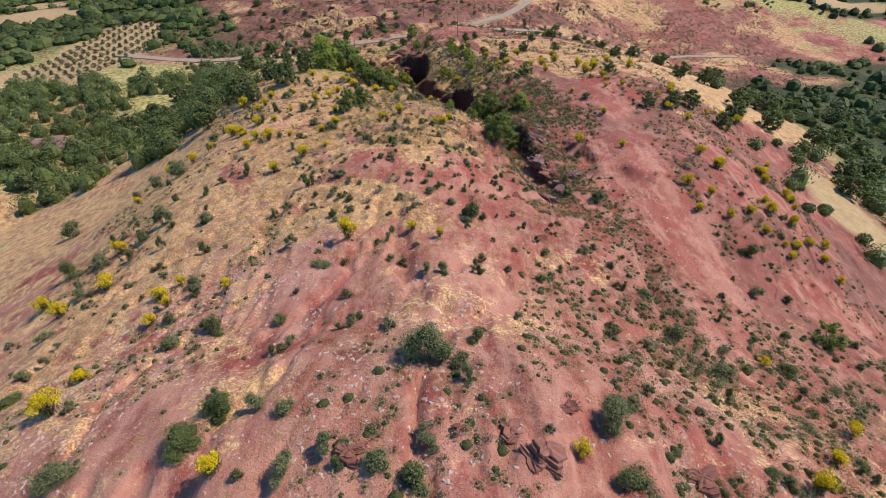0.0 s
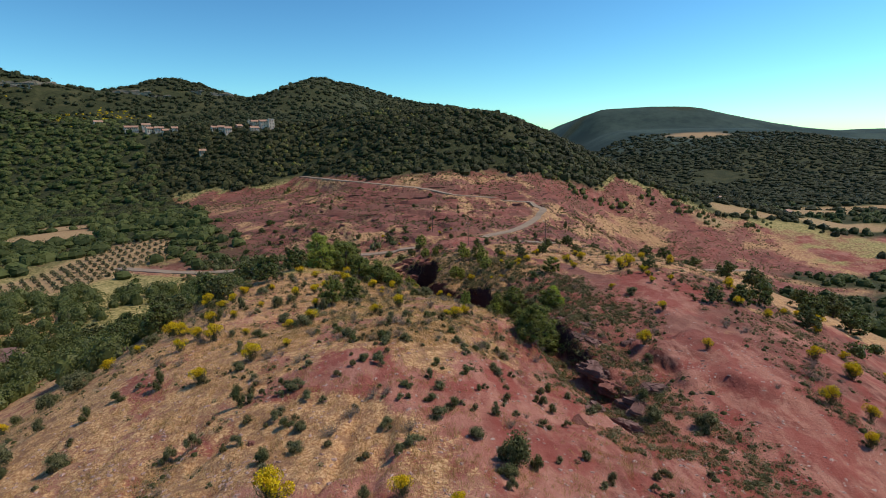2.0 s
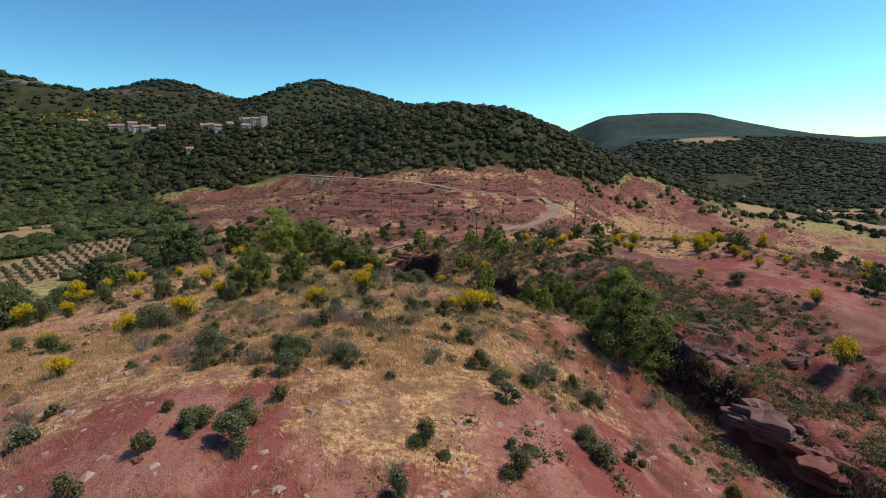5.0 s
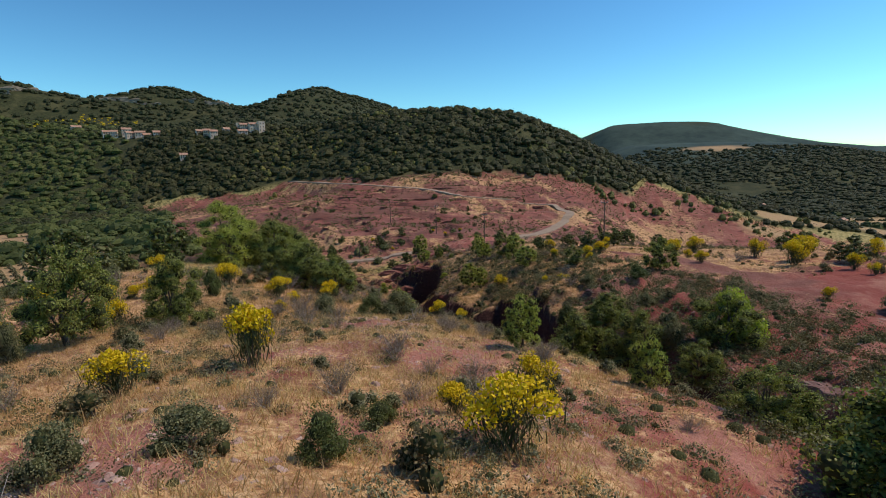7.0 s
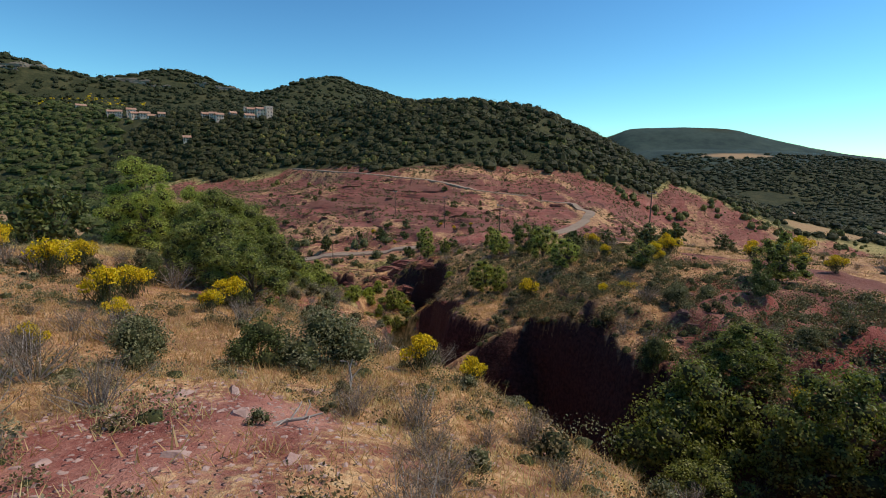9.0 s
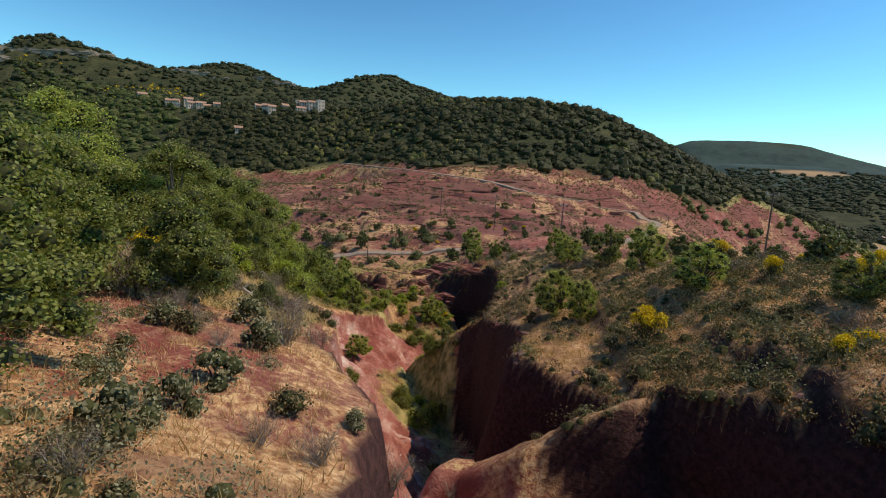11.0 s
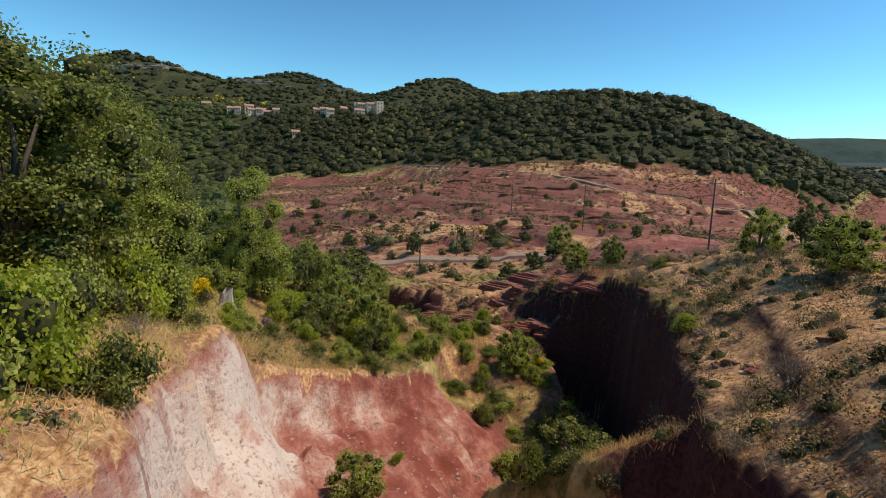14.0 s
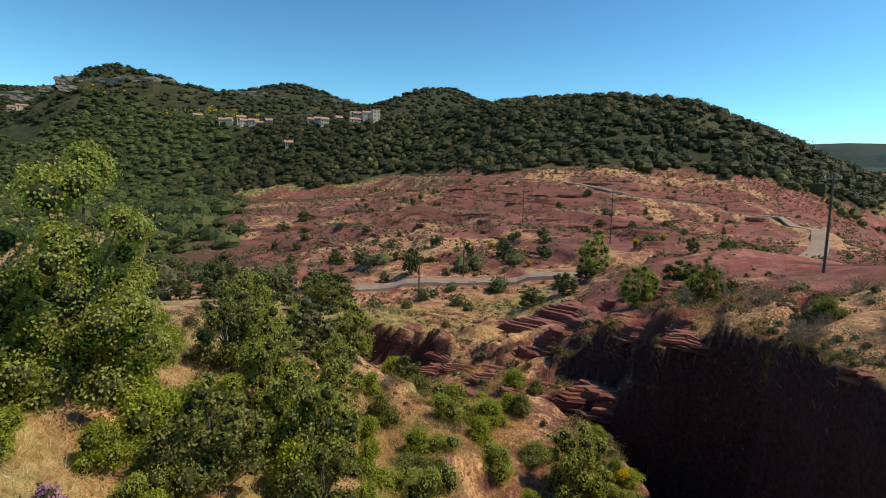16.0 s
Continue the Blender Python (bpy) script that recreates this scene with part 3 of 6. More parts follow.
def covers(x, y):
    """Shares of dry grass, green herbs, bleached clay, bare beds, tilled field and broken stone."""
    side = ravine_side(x, y)
    a, b = fnoise(x, y, 8, 21), fnoise(x, y, 3, 22, 3)
    n = a - 0.5 + 0.5 * (b - 0.5)
    spur = step(37, 49, y + 0.1 * x) * step(9, -3, x - 0.12 * (y - 60)) * step(160, 130, y)
    flank = step(-19, -30, x) * step(10, 30, y) * step(200, 140, y)
    rocky = step(0, 6, side) * step(70, 95, y) * step(240, 200, y)
    front = step(55, 40, y)
    dry = 0.80 * spur + 0.20 * np.maximum(flank - spur, 0) + 0.22 * rocky + 0.53 * rocky * step(108, 122, y) * step(180, 168, y) + 0.24 * front + 0.9 * n
    dry = dry - 0.25 * step(0.5, 0.62, fnoise(x, y, 5, 25, 3)) * spur
    dry = dry + 0.6 * step(124, 140, y) * step(215, 200, y) * step(-13, -20, x)
    broken = np.zeros_like(x)
    for px, py, pr in PATCHES:
        spot = np.exp(-(((x - px) ** 2 + (y - py) ** 2) / (pr * (0.55 + 0.9 * b)) ** 2) ** 2)
        dry = dry - (0.6 if py < 70 else 0.5) * spot
        broken = np.maximum(broken, spot * (py > 70))
    td, ts = distance(x, y, TRACK)
    wide = np.interp(ts, np.arange(len(TRACK)), [p[2] for p in TRACK])
    way = step(1.25, 0.75, td / wide + 0.5 * (b - 0.5))
    dry = dry * (1 - way)
    dome = step(205, 225, y) * step(6, -10, y - np.interp(x, *WOOD_EDGE) + 20 * (a - 0.5)) * step(-165, -125, x + 0.5 * (y - 270)) * step(250, 190, x)
    upper = np.maximum(step(-26, -6, y - np.interp(x, *WOOD_EDGE)), 0.7 * step(50, 90, x) * step(225, 260, y))
    dry = np.where(dome > 0.5, 0.26 + 0.12 * upper + 1.1 * n + 1.3 * (fnoise(x, y, 30, 26, 3) - 0.5), dry)
    dry = dry + 0.3 * step(75, 110, np.abs(x)) * (1 - dome) * (0.6 + 2 * (fnoise(x, y, 40, 27) - 0.5))
    d, at = distance(x, y, RAVINE)
    line = np.interp(at, np.arange(len(RAVINE)), [p[3] for p in RAVINE]) + 0.6
    over = (d + ragged_edge(x, y)) / line
    dry = dry + 0.42 * step(10, 7, d) * step(142, 150, y) * step(180, 174, y) * step(4, 1, side)
    foot = step(132, 136, y) * step(150, 146, y) * step(0.62, 0.42, over + 0.5 * (b - 0.5))
    bank = (side < 0) * step(1.0, 0.97, over) * step(0.05, 0.2, over) * step(111, 115, y + 3 * (b - 0.5)) * step(160, 155, y) * (1 - foot) * (1 - 0.8 * step(126, 127, y + 2 * (a - 0.5)) * step(129.5, 128.5, y + 2 * (a - 0.5)))
    lime = bank * np.clip(step(0.55, 1.0, over + 0.9 * (b - 0.5)) * step(146, 139, y + 4 * (a - 0.5)) + 0.55 * step(0.7, 0.95, over + 0.5 * (b - 0.5)) * step(152, 148, y), 0, 1) * (0.15 + 0.85 * step(127, 132, y))
    brook = distance(x, y, BROOK)[0]
    bed = step(0.36, 0.08, brook + 0.9 * (b - 0.5)) * step(0.40, 0.55, fnoise(x, y, 2.5, 31, 2))
    bank, lime = np.maximum(bank, bed), np.maximum(lime, 0.6 * bed)
    low = step(-60, -90, x) * (1 - dome) + step(75, 110, x) * (1 - dome) + step(345, 375, y + 0.15 * np.abs(x)) * (1 - dome)
    green = np.clip(low, 0, 1) * (0.50 + 0.9 * n + 1.2 * (fnoise(x, y, 35, 28) - 0.5) + 0.5 * step(380, 420, y)) + 0.55 * step(132, 150, y) * step(-14, -19, x) * step(240, 200, y) * (0.75 + 2.2 * n)
    green = green + 0.45 * step(6, 0, np.abs(side + 2)) * step(90, 120, y) * step(185, 150, y) * (1 - bank)
    green = green + 0.55 * dome * np.clip(-0.05 + 0.1 * upper + 1.0 * n + 1.6 * (fnoise(x, y, 26, 30, 3) - 0.5), 0, 0.8)
    field = np.zeros_like(x)
    for fx, fy, rx, ry in FIELDS:
        field = np.maximum(field, step(1.15, 0.9, np.hypot((x - fx) / rx, (y - fy) / ry) + 0.3 * (a - 0.5)))
    shoulder = step(9, 4, distance(x, y, ROAD)[0])
    dry = dry * (1 - 0.5 * shoulder) + 0.35 * shoulder
    green = green * (1 - bank) * (1 - 0.8 * shoulder)
    dry = dry * (1 - bank)
    green = green + 0.4 * foot * (side < 0) + step(9, 6, d) * step(142, 150, y) * step(180, 174, y) * (0.22 + 1.6 * n) * (1 - bank)
    wall = np.maximum(step(0.5, 1.5, side) * step(8, 4, side) * step(95, 110, y) * step(200, 180, y), 0.9 * rocky * step(0.38, 0.55, a))
    wall = np.maximum(wall, step(10, 7, d) * step(146, 154, y) * step(182, 176, y))
    beyond = step(30, 40, x) * step(20, 40, y) * step(140, 110, y) * (1 - way)
    wall = np.maximum(wall, 0.7 * beyond * step(0.35, 0.55, a))
    rock = np.maximum(dome * step(0.25, 0.5, a + 0.15) * (1 - 0.5 * upper), wall)
    stony = front * 0.9 * (0.45 + 0.55 * step(14, 0, x)) + 0.9 * np.exp(-(((x + 4.5) / 2.5) ** 2 + ((y - 89) / 4) ** 2)) + 0.2 * way + 0.7 * broken
    return [np.clip(v, 0, 1) for v in (dry, green, bank, rock, field, stony, lime)]


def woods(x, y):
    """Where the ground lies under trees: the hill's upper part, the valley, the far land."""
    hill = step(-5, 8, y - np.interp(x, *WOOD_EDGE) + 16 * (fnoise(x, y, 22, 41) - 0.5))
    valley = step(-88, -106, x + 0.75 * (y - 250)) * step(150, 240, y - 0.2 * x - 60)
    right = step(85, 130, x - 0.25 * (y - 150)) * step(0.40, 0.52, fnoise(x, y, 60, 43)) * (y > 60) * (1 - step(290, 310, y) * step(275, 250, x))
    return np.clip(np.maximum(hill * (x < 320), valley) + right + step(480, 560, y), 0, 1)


gx, gy = spaced(-34, 36, 0.5, 4200, 1.036), spaced(8, 204, 0.5, 4200, 1.025)
gx = np.unique(np.concatenate([gx, np.arange(-24, 8.1, 0.25)]).round(4))
gy = np.unique(np.concatenate([gy, np.arange(112, 174.1, 0.3)]).round(4))
gy = gy[np.concatenate([[True], np.diff(gy) > 0.12])]
GX, GY = np.meshgrid(gx, gy)
GZ = height(GX, GY)
me = bpy.data.meshes.new("ground")
nx, ny = len(gx), len(gy)
idx = np.arange(nx * ny).reshape(ny, nx)
quads = np.stack([idx[:-1, :-1], idx[:-1, 1:], idx[1:, 1:], idx[1:, :-1]], -1).reshape(-1, 4)
me.from_pydata(np.stack([GX, GY, GZ], -1).reshape(-1, 3).tolist(), [], quads.tolist())
me.polygons.foreach_set("use_smooth", [True] * len(me.polygons))
shares = [s.ravel() for s in covers(GX, GY)]
for name, trio in (("cover", shares[:3]), ("bed", shares[3:6])):
    layer = me.attributes.new(name, "FLOAT_COLOR", "POINT")
    layer.data.foreach_set("color", np.stack([*trio, np.ones(nx * ny)], -1).ravel().astype(np.float32))
layer = me.attributes.new("lime", "FLOAT", "POINT")
layer.data.foreach_set("value", shares[6].astype(np.float32))
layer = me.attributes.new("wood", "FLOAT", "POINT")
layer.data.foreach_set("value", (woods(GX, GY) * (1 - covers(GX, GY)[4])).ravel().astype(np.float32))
# the painted haze sets in with distance
layer = me.attributes.new("far_haze", "FLOAT", "POINT")
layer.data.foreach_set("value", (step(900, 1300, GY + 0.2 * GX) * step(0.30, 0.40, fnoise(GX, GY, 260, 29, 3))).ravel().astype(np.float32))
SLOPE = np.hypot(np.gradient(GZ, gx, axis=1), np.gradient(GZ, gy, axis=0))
# the steep right-hand walls that take the painted shade
layer = me.attributes.new("cliff_shade", "FLOAT", "POINT")
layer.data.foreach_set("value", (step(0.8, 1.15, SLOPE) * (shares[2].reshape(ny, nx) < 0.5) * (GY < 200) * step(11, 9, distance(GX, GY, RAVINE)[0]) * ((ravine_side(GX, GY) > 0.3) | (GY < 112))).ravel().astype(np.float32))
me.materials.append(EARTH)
ground = tagged(new("ground", me), "red sandstone hillside with dry grass and bare earth", "ground", kind="structure")


def surface(x, y):
    """Height of the ground mesh at places x, y."""
    x, y = np.atleast_1d(np.asarray(x, float)), np.atleast_1d(np.asarray(y, float))
    i = np.clip(np.searchsorted(gx, x) - 1, 0, nx - 2)
    j = np.clip(np.searchsorted(gy, y) - 1, 0, ny - 2)
    a, b = (x - gx[i]) / (gx[i + 1] - gx[i]), (y - gy[j]) / (gy[j + 1] - gy[j])
    return (GZ[j, i] * (1 - a) + GZ[j, i + 1] * a) * (1 - b) + (GZ[j + 1, i] * (1 - a) + GZ[j + 1, i + 1] * a) * b


def slope_at(x, y):
    i = np.clip(np.searchsorted(gx, x), 0, nx - 1)
    j = np.clip(np.searchsorted(gy, y), 0, ny - 1)
    return SLOPE[j, i]


def z_at(x, y):
    return float(surface(x, y)[0])


# ==== road ====
def ribbon(name, line, half, label, lift=0.06):
    """A cambered strip of asphalt along a line, with a short skirt at each edge."""
    pts = np.array(line, float)
    t = np.linspace(0, len(pts) - 1, (len(pts) - 1) * 10 + 1)
    w = spline(np.arange(len(pts)), t)
    c = w @ pts[:, :2]
    along = np.gradient(c, axis=0)
    along /= np.linalg.norm(along, axis=1)[:, None]
    across = np.stack([along[:, 1], -along[:, 0]], -1)
    rows = []
    for off, dz in ((-half - 0.15, -0.5), (-half, 0), (-half / 2, 0.03), (0, 0.05), (half / 2, 0.03), (half, 0), (half + 0.15, -0.5)):
        p = c + across * off
        rows.append(np.column_stack([p, surface(c[:, 0], c[:, 1]) + lift + 0.22 + dz]))
    v = np.stack(rows, 1)
    n, k = v.shape[:2]
    ids = np.arange(n * k).reshape(n, k)
    f = np.stack([ids[:-1, :-1], ids[:-1, 1:], ids[1:, 1:], ids[1:, :-1]], -1).reshape(-1, 4)
    m = bpy.data.meshes.new(name)
    m.from_pydata(v.reshape(-1, 3).tolist(), [], f.tolist())
    m.materials.append(ASPHALT)
    return tagged(new(name, m), label, "road", kind="structure")


ribbon("road", ROAD, 1.9, "narrow grey asphalt road winding down the red hill")
ribbon("road", TURN_OFF, 1.8, "narrow grey asphalt side road below the hill")

# ==== building blocks for plants ====
def mesh_of(name, verts, faces, mat, smooth=False, inner=0):
    """A mesh of one material; its last faces, as many as inner says, are the lumps inside, coloured dark as shade."""
    m = bpy.data.meshes.new(name)
    m.from_pydata(verts.tolist() if isinstance(verts, np.ndarray) else verts, [], faces.tolist() if isinstance(faces, np.ndarray) else faces)
    if smooth:
        m.polygons.foreach_set("use_smooth", [True] * len(m.polygons))
    m.materials.append(mat)
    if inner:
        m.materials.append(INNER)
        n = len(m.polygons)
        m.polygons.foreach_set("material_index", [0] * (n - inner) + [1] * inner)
    return m


def part(name, mesh, parent, label=""):
    """One mesh object as a part of a thing."""
    ob = new(name, mesh)
    ob.parent = parent
    return tagged(ob, label)


def unit(v):
    return v / np.maximum(np.linalg.norm(v, axis=-1, keepdims=True), 1e-9)


def leaves(r, at, out, length, width, spread=0.9):
    """Leaf blades, pointed lozenges bent along the middle, at places at, facing about out."""
    n = len(at)
    face = unit(out + spread * r.normal(size=(n, 3)))
    side = unit(np.cross(face, r.normal(size=(n, 3))))
    tip = np.cross(face, side)
    size = (0.7 + 0.6 * r.random((n, 1)))
    a, b = tip * length * size / 2, side * width * size / 2
    v = np.stack([at - a, at + b - 0.1 * a, at + a, at - b - 0.1 * a], 1)
    return v.reshape(-1, 3), np.arange(4 * n).reshape(n, 4)


def blades(r, at, lean, length, width):
    """Upright thin blades, a triangle each."""
    n = len(at)
    way = unit(np.column_stack([lean * r.normal(size=(n, 2)), np.ones(n)]))
    size = length * (0.55 + 0.7 * r.random((n, 1)))
    ang = r.random(n) * np.pi
    side = np.column_stack([np.cos(ang), np.sin(ang), np.zeros(n)]) * width / 2
    v = np.stack([at - side, at + side, at + way * size], 1)
    return v.reshape(-1, 3), np.arange(3 * n).reshape(n, 3)


def tube(points, radii, sides=6):
    """A round tapering limb through the points."""
    p = np.array(points, float)
    along = unit(np.gradient(p, axis=0))
    ref = np.where(np.abs(along[:, 2:3]) > 0.9, [[1.0, 0, 0]], [[0, 0, 1.0]])
    a = unit(np.cross(along, ref))
    b = np.cross(along, a)
    t = np.arange(sides) / sides * 2 * np.pi
    ring = p[:, None] + np.array(radii)[:, None, None] * (np.cos(t)[None, :, None] * a[:, None] + np.sin(t)[None, :, None] * b[:, None])
    v = ring.reshape(-1, 3)
    f = []
    for i in range(len(p) - 1):
        for k in range(sides):
            f.append((i * sides + k, i * sides + (k + 1) % sides, (i + 1) * sides + (k + 1) % sides, (i + 1) * sides + k))
    return v, f


def joined(pieces):
    """Several (verts, faces) as one."""
    vs, fs, at = [], [], 0
    for v, f in pieces:
        vs.append(np.asarray(v, float))
        fs.extend([tuple(int(q) + at for q in face) for face in f])
        at += len(v)
    return np.concatenate(vs), fs


def lobes(r, count, wide, low, high, size):
    """Centres and radii of the lumps that make up a crown."""
    ang, rad = r.random(count) * 2 * np.pi, np.sqrt(r.random(count)) * wide
    z = low + (high - low) * r.random(count)
    rad[:3], z[:3] = 0.3 * rad[:3], [high, 0.8 * high + 0.2 * low, 0.9 * high + 0.1 * low]
    z = low + (z - low) * (1 - 0.35 * (rad / wide) ** 2)
    return np.column_stack([rad * np.cos(ang), rad * np.sin(ang), z]), size * (0.6 + 0.7 * r.random(count))


def shell(r, centres, radii, count, flat=0.8):
    """Places on and in the outer half of the lumps, and the way out from them."""
    k = r.integers(0, len(centres), count)
    d = unit(r.normal(size=(count, 3)) + [0, 0, 0.25])
    return centres[k] + d * (radii[k] * (0.62 + 0.54 * r.random(count)))[:, None] * [1, 1, flat], d


def core(r, centres, radii, flat=0.8, share=0.78, seg=7, rings=5):
    """The inner mass of a crown, its shade put into a dark colour: an uneven closed lump in each place."""
    out = []
    a = np.arange(seg) / seg * 2 * np.pi
    for c, q in zip(centres, radii):
        phi = np.linspace(-1.45, 1.45, rings)
        grow = share * q * (0.75 + 0.45 * r.random((rings, seg)))
        v = np.stack([np.cos(phi)[:, None] * np.cos(a) * grow, np.cos(phi)[:, None] * np.sin(a) * grow, np.sin(phi)[:, None] * grow * flat], -1) + c
        k = np.arange(rings * seg).reshape(rings, seg)
        f = np.stack([k[:-1], np.roll(k[:-1], -1, 1), np.roll(k[1:], -1, 1), k[1:]], -1).reshape(-1, 4)
        out.append((v.reshape(-1, 3), f))
    return joined(out)


def domes(r, x, y, radius, tall, seg=8, low=-0.4, rings=4):
    """Many uneven rounded mounds standing on the ground at x, y."""
    n = len(x)
    a = np.arange(seg) / seg * 2 * np.pi
    phi = np.linspace(low, 1.48, rings)
    size = radius[:, None, None] * (0.72 + 0.5 * r.random((n, rings, seg)))
    z = surface(x, y)[:, None, None] + tall[:, None, None] * (np.sin(phi) - np.sin(low))[None, :, None] / (1 - np.sin(low)) * (0.85 + 0.3 * r.random((n, rings, seg)))
    v = np.stack([x[:, None, None] + size * (np.cos(phi)[:, None] * np.cos(a)), y[:, None, None] + size * (np.cos(phi)[:, None] * np.sin(a)), z + 0 * size], -1)
    k = np.arange(rings * seg).reshape(rings, seg)
    f = np.stack([k[:-1], np.roll(k[:-1], -1, 1), np.roll(k[1:], -1, 1), k[1:]], -1).reshape(-1, 4)
    return v.reshape(-1, 3), (f[None] + rings * seg * np.arange(n)[:, None, None]).reshape(-1, 4)


def both(a, b):
    """Two arrays of (verts, quads) as one."""
    return np.concatenate([a[0], b[0]]), np.concatenate([a[1], b[1] + len(a[0])])


def twigs(r, tips, root=0.0, radius=0.02, sides=4):
    out = []
    for t in tips:
        base = np.array([0.06 * r.normal(), 0.06 * r.normal(), root])
        mid = (base + t) / 2 + r.normal(size=3) * 0.07 * np.linalg.norm(t)
        out.append(tube([base, mid, t], [radius, radius * 0.65, radius * 0.25], sides))
    return joined(out)


def make_tree(seed, leaf, count, tall=5.0, wide=2.1, blade=0.2, label="", low=0.16, lumps=58):
    """An evergreen oak: leaning trunk, forking limbs, crown of leaf lumps."""
    r = np.random.default_rng(seed)
    top = new("tree")
    fork = np.array([0.25 * r.normal(), 0.25 * r.normal(), tall * 0.22])
    cs, rs = lobes(r, lumps, wide * 0.92, tall * low, tall * 0.92, wide * 0.23)
    wood = [tube([(0, 0, -0.4), fork * [0.4, 0.4, 0.5], fork], [0.055 * tall ** 0.8, 0.045 * tall ** 0.8, 0.036 * tall ** 0.8], 8)]
    for c in cs[:16]:
        mid = (fork + c) / 2 + r.normal(size=3) * 0.15
        wood.append(tube([fork - [0, 0, 0.1], mid, c], [0.022 * tall ** 0.8, 0.014 * tall ** 0.8, 0.006], 5))
    part("trunk", mesh_of("trunk", *joined(wood), BARK, True), top, "grey forking trunk")
    at, out = shell(r, cs, rs, count)
    at += (r.random((count, 1)) < 0.16) * out * (0.25 + 0.4 * r.random((count, 1))) * wide * 0.16
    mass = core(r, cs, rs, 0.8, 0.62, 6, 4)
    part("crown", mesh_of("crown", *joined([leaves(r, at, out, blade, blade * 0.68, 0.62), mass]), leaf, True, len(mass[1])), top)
    return tagged(top, label, "tree")


def make_shrub(seed, leaf, count, wide, tall, blade, name, label, lumps=7):
    r = np.random.default_rng(seed)
    top = new(name)
    cs, rs = lobes(r, lumps, wide * 0.32, tall * 0.16, tall * 0.72, wide * 0.2)
    part("woody_base", mesh_of("woody_base", *twigs(r, cs * [1, 1, 1.05], -0.1, 0.025), BARK), top)
    at, out = shell(r, cs, rs, count, 0.85)
    at[:, 2] = np.maximum(at[:, 2], 0.03)
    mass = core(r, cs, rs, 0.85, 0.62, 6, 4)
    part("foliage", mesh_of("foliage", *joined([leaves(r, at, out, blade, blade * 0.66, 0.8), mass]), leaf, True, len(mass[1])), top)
    return tagged(top, label, "shrub")


def make_broom(seed, wide, tall, count, label):
    """Spanish broom: dark whippy stems below, masses of yellow flowers on the outside above."""
    r = np.random.default_rng(seed)
    top = new("broom_shrub")
    cs, rs = lobes(r, 9, wide * 0.34, tall * 0.52, tall * 0.86, wide * 0.15)
    part("woody_base", mesh_of("woody_base", *twigs(r, cs, -0.1, 0.022), BARK), top)
    k = r.integers(0, len(cs), 420)
    at = cs[k] * r.random((420, 1)) ** 0.6 * [1, 1, 0.85] + r.normal(size=(420, 3)) * 0.1 * wide * [1, 1, 0.6]
    at[:, 2] = np.abs(at[:, 2])
    tagged(part("rush_tuft", mesh_of("rush_tuft", *blades(r, at, 0.45, tall * 0.34, 0.03), BROOM), top, "dark green rush-like stems"), kind="stuff")
    at, out = shell(r, cs, rs, count, 0.9)
    at += out * 0.04
    part("blossom", mesh_of("blossom", *leaves(r, at, out, 0.08, 0.065, 1.2), YELLOW), top, "bright yellow flowers")
    return tagged(top, label, "broom shrub")


def make_dry(seed, wide, tall, label):
    """A leafless bush of fine grey-brown twigs."""
    r = np.random.default_rng(seed)
    top = new("dry_bush")
    tips = np.column_stack([r.normal(size=(26, 2)) * wide * 0.3, tall * (0.55 + 0.5 * r.random(26))])
    part("woody_base", mesh_of("woody_base", *twigs(r, tips, -0.05, 0.014, 3), DEADWOOD), top, "bleached leafless stems")
    at = tips[r.integers(0, 26, 1400)] * r.random((1400, 1)) ** 0.4
    at += r.normal(size=(1400, 3)) * 0.08
    at[:, 2] = np.abs(at[:, 2])
    part("twig_mass", mesh_of("twig_mass", *blades(r, at, 1.6, tall * 0.2, 0.012), TWIG), top)
    return tagged(top, label, "dry bush")


def plant(kinds, places, group, sink=0.05, seed=1, base=None):
    """Copies of the kinds at (x, y, width[, height]); base: the kinds' own width and height."""
    r = np.random.default_rng(seed)
    for i, p in enumerate(places):
        k = kinds[i % len(kinds)]
        wide, tall = base
        s = p[2] / wide
        sz = p[3] / tall if len(p) > 3 else s * (0.85 + 0.3 * r.random())
        m = Matrix.Translation((p[0], p[1], z_at(p[0], p[1]) - sink * p[2])) @ Matrix.Rotation(r.random() * 6.28, 4, "Z") @ Matrix.Diagonal((s, s, sz, 1))
        tagged(copy_thing(k, m), group=group)


def away(kinds):
    """Take the patterns themselves out of the scene once their copies stand."""
    for k in kinds:
        for o in (*k.children_recursive, k):
            bpy.data.objects.remove(o)


# ==== trees ====
# x, y, width of crown, height
OAKS = [(8.6, 76, 5.4, 4.6), (11.6, 82, 4.2, 3.0), (13.8, 95.4, 4.4, 3.6), (6.4, 100.6, 5.6, 5.4), (9.6, 98, 4.6, 4.4), (5.6, 97.2, 3.4, 2.4), (9.0, 102.6, 3.6, 2.6), (-14.3, 89.2, 3.4, 3.4), (-16.4, 85.0, 3.8, 4.2),
        (-13.8, 107.6, 4.8, 4.2), (-10.6, 103.8, 3.8, 3.2), (-17.4, 112.5, 4.6, 4.2), (-20.2, 129.2, 4.0, 4.6), (-12.4, 111, 3.6, 3.2), (-15.6, 110, 4, 3.6), (7.4, 80, 2.6, 2.2), (11.0, 92.4, 2.8, 2.6), (10.6, 88.4, 2.6, 2.4)]
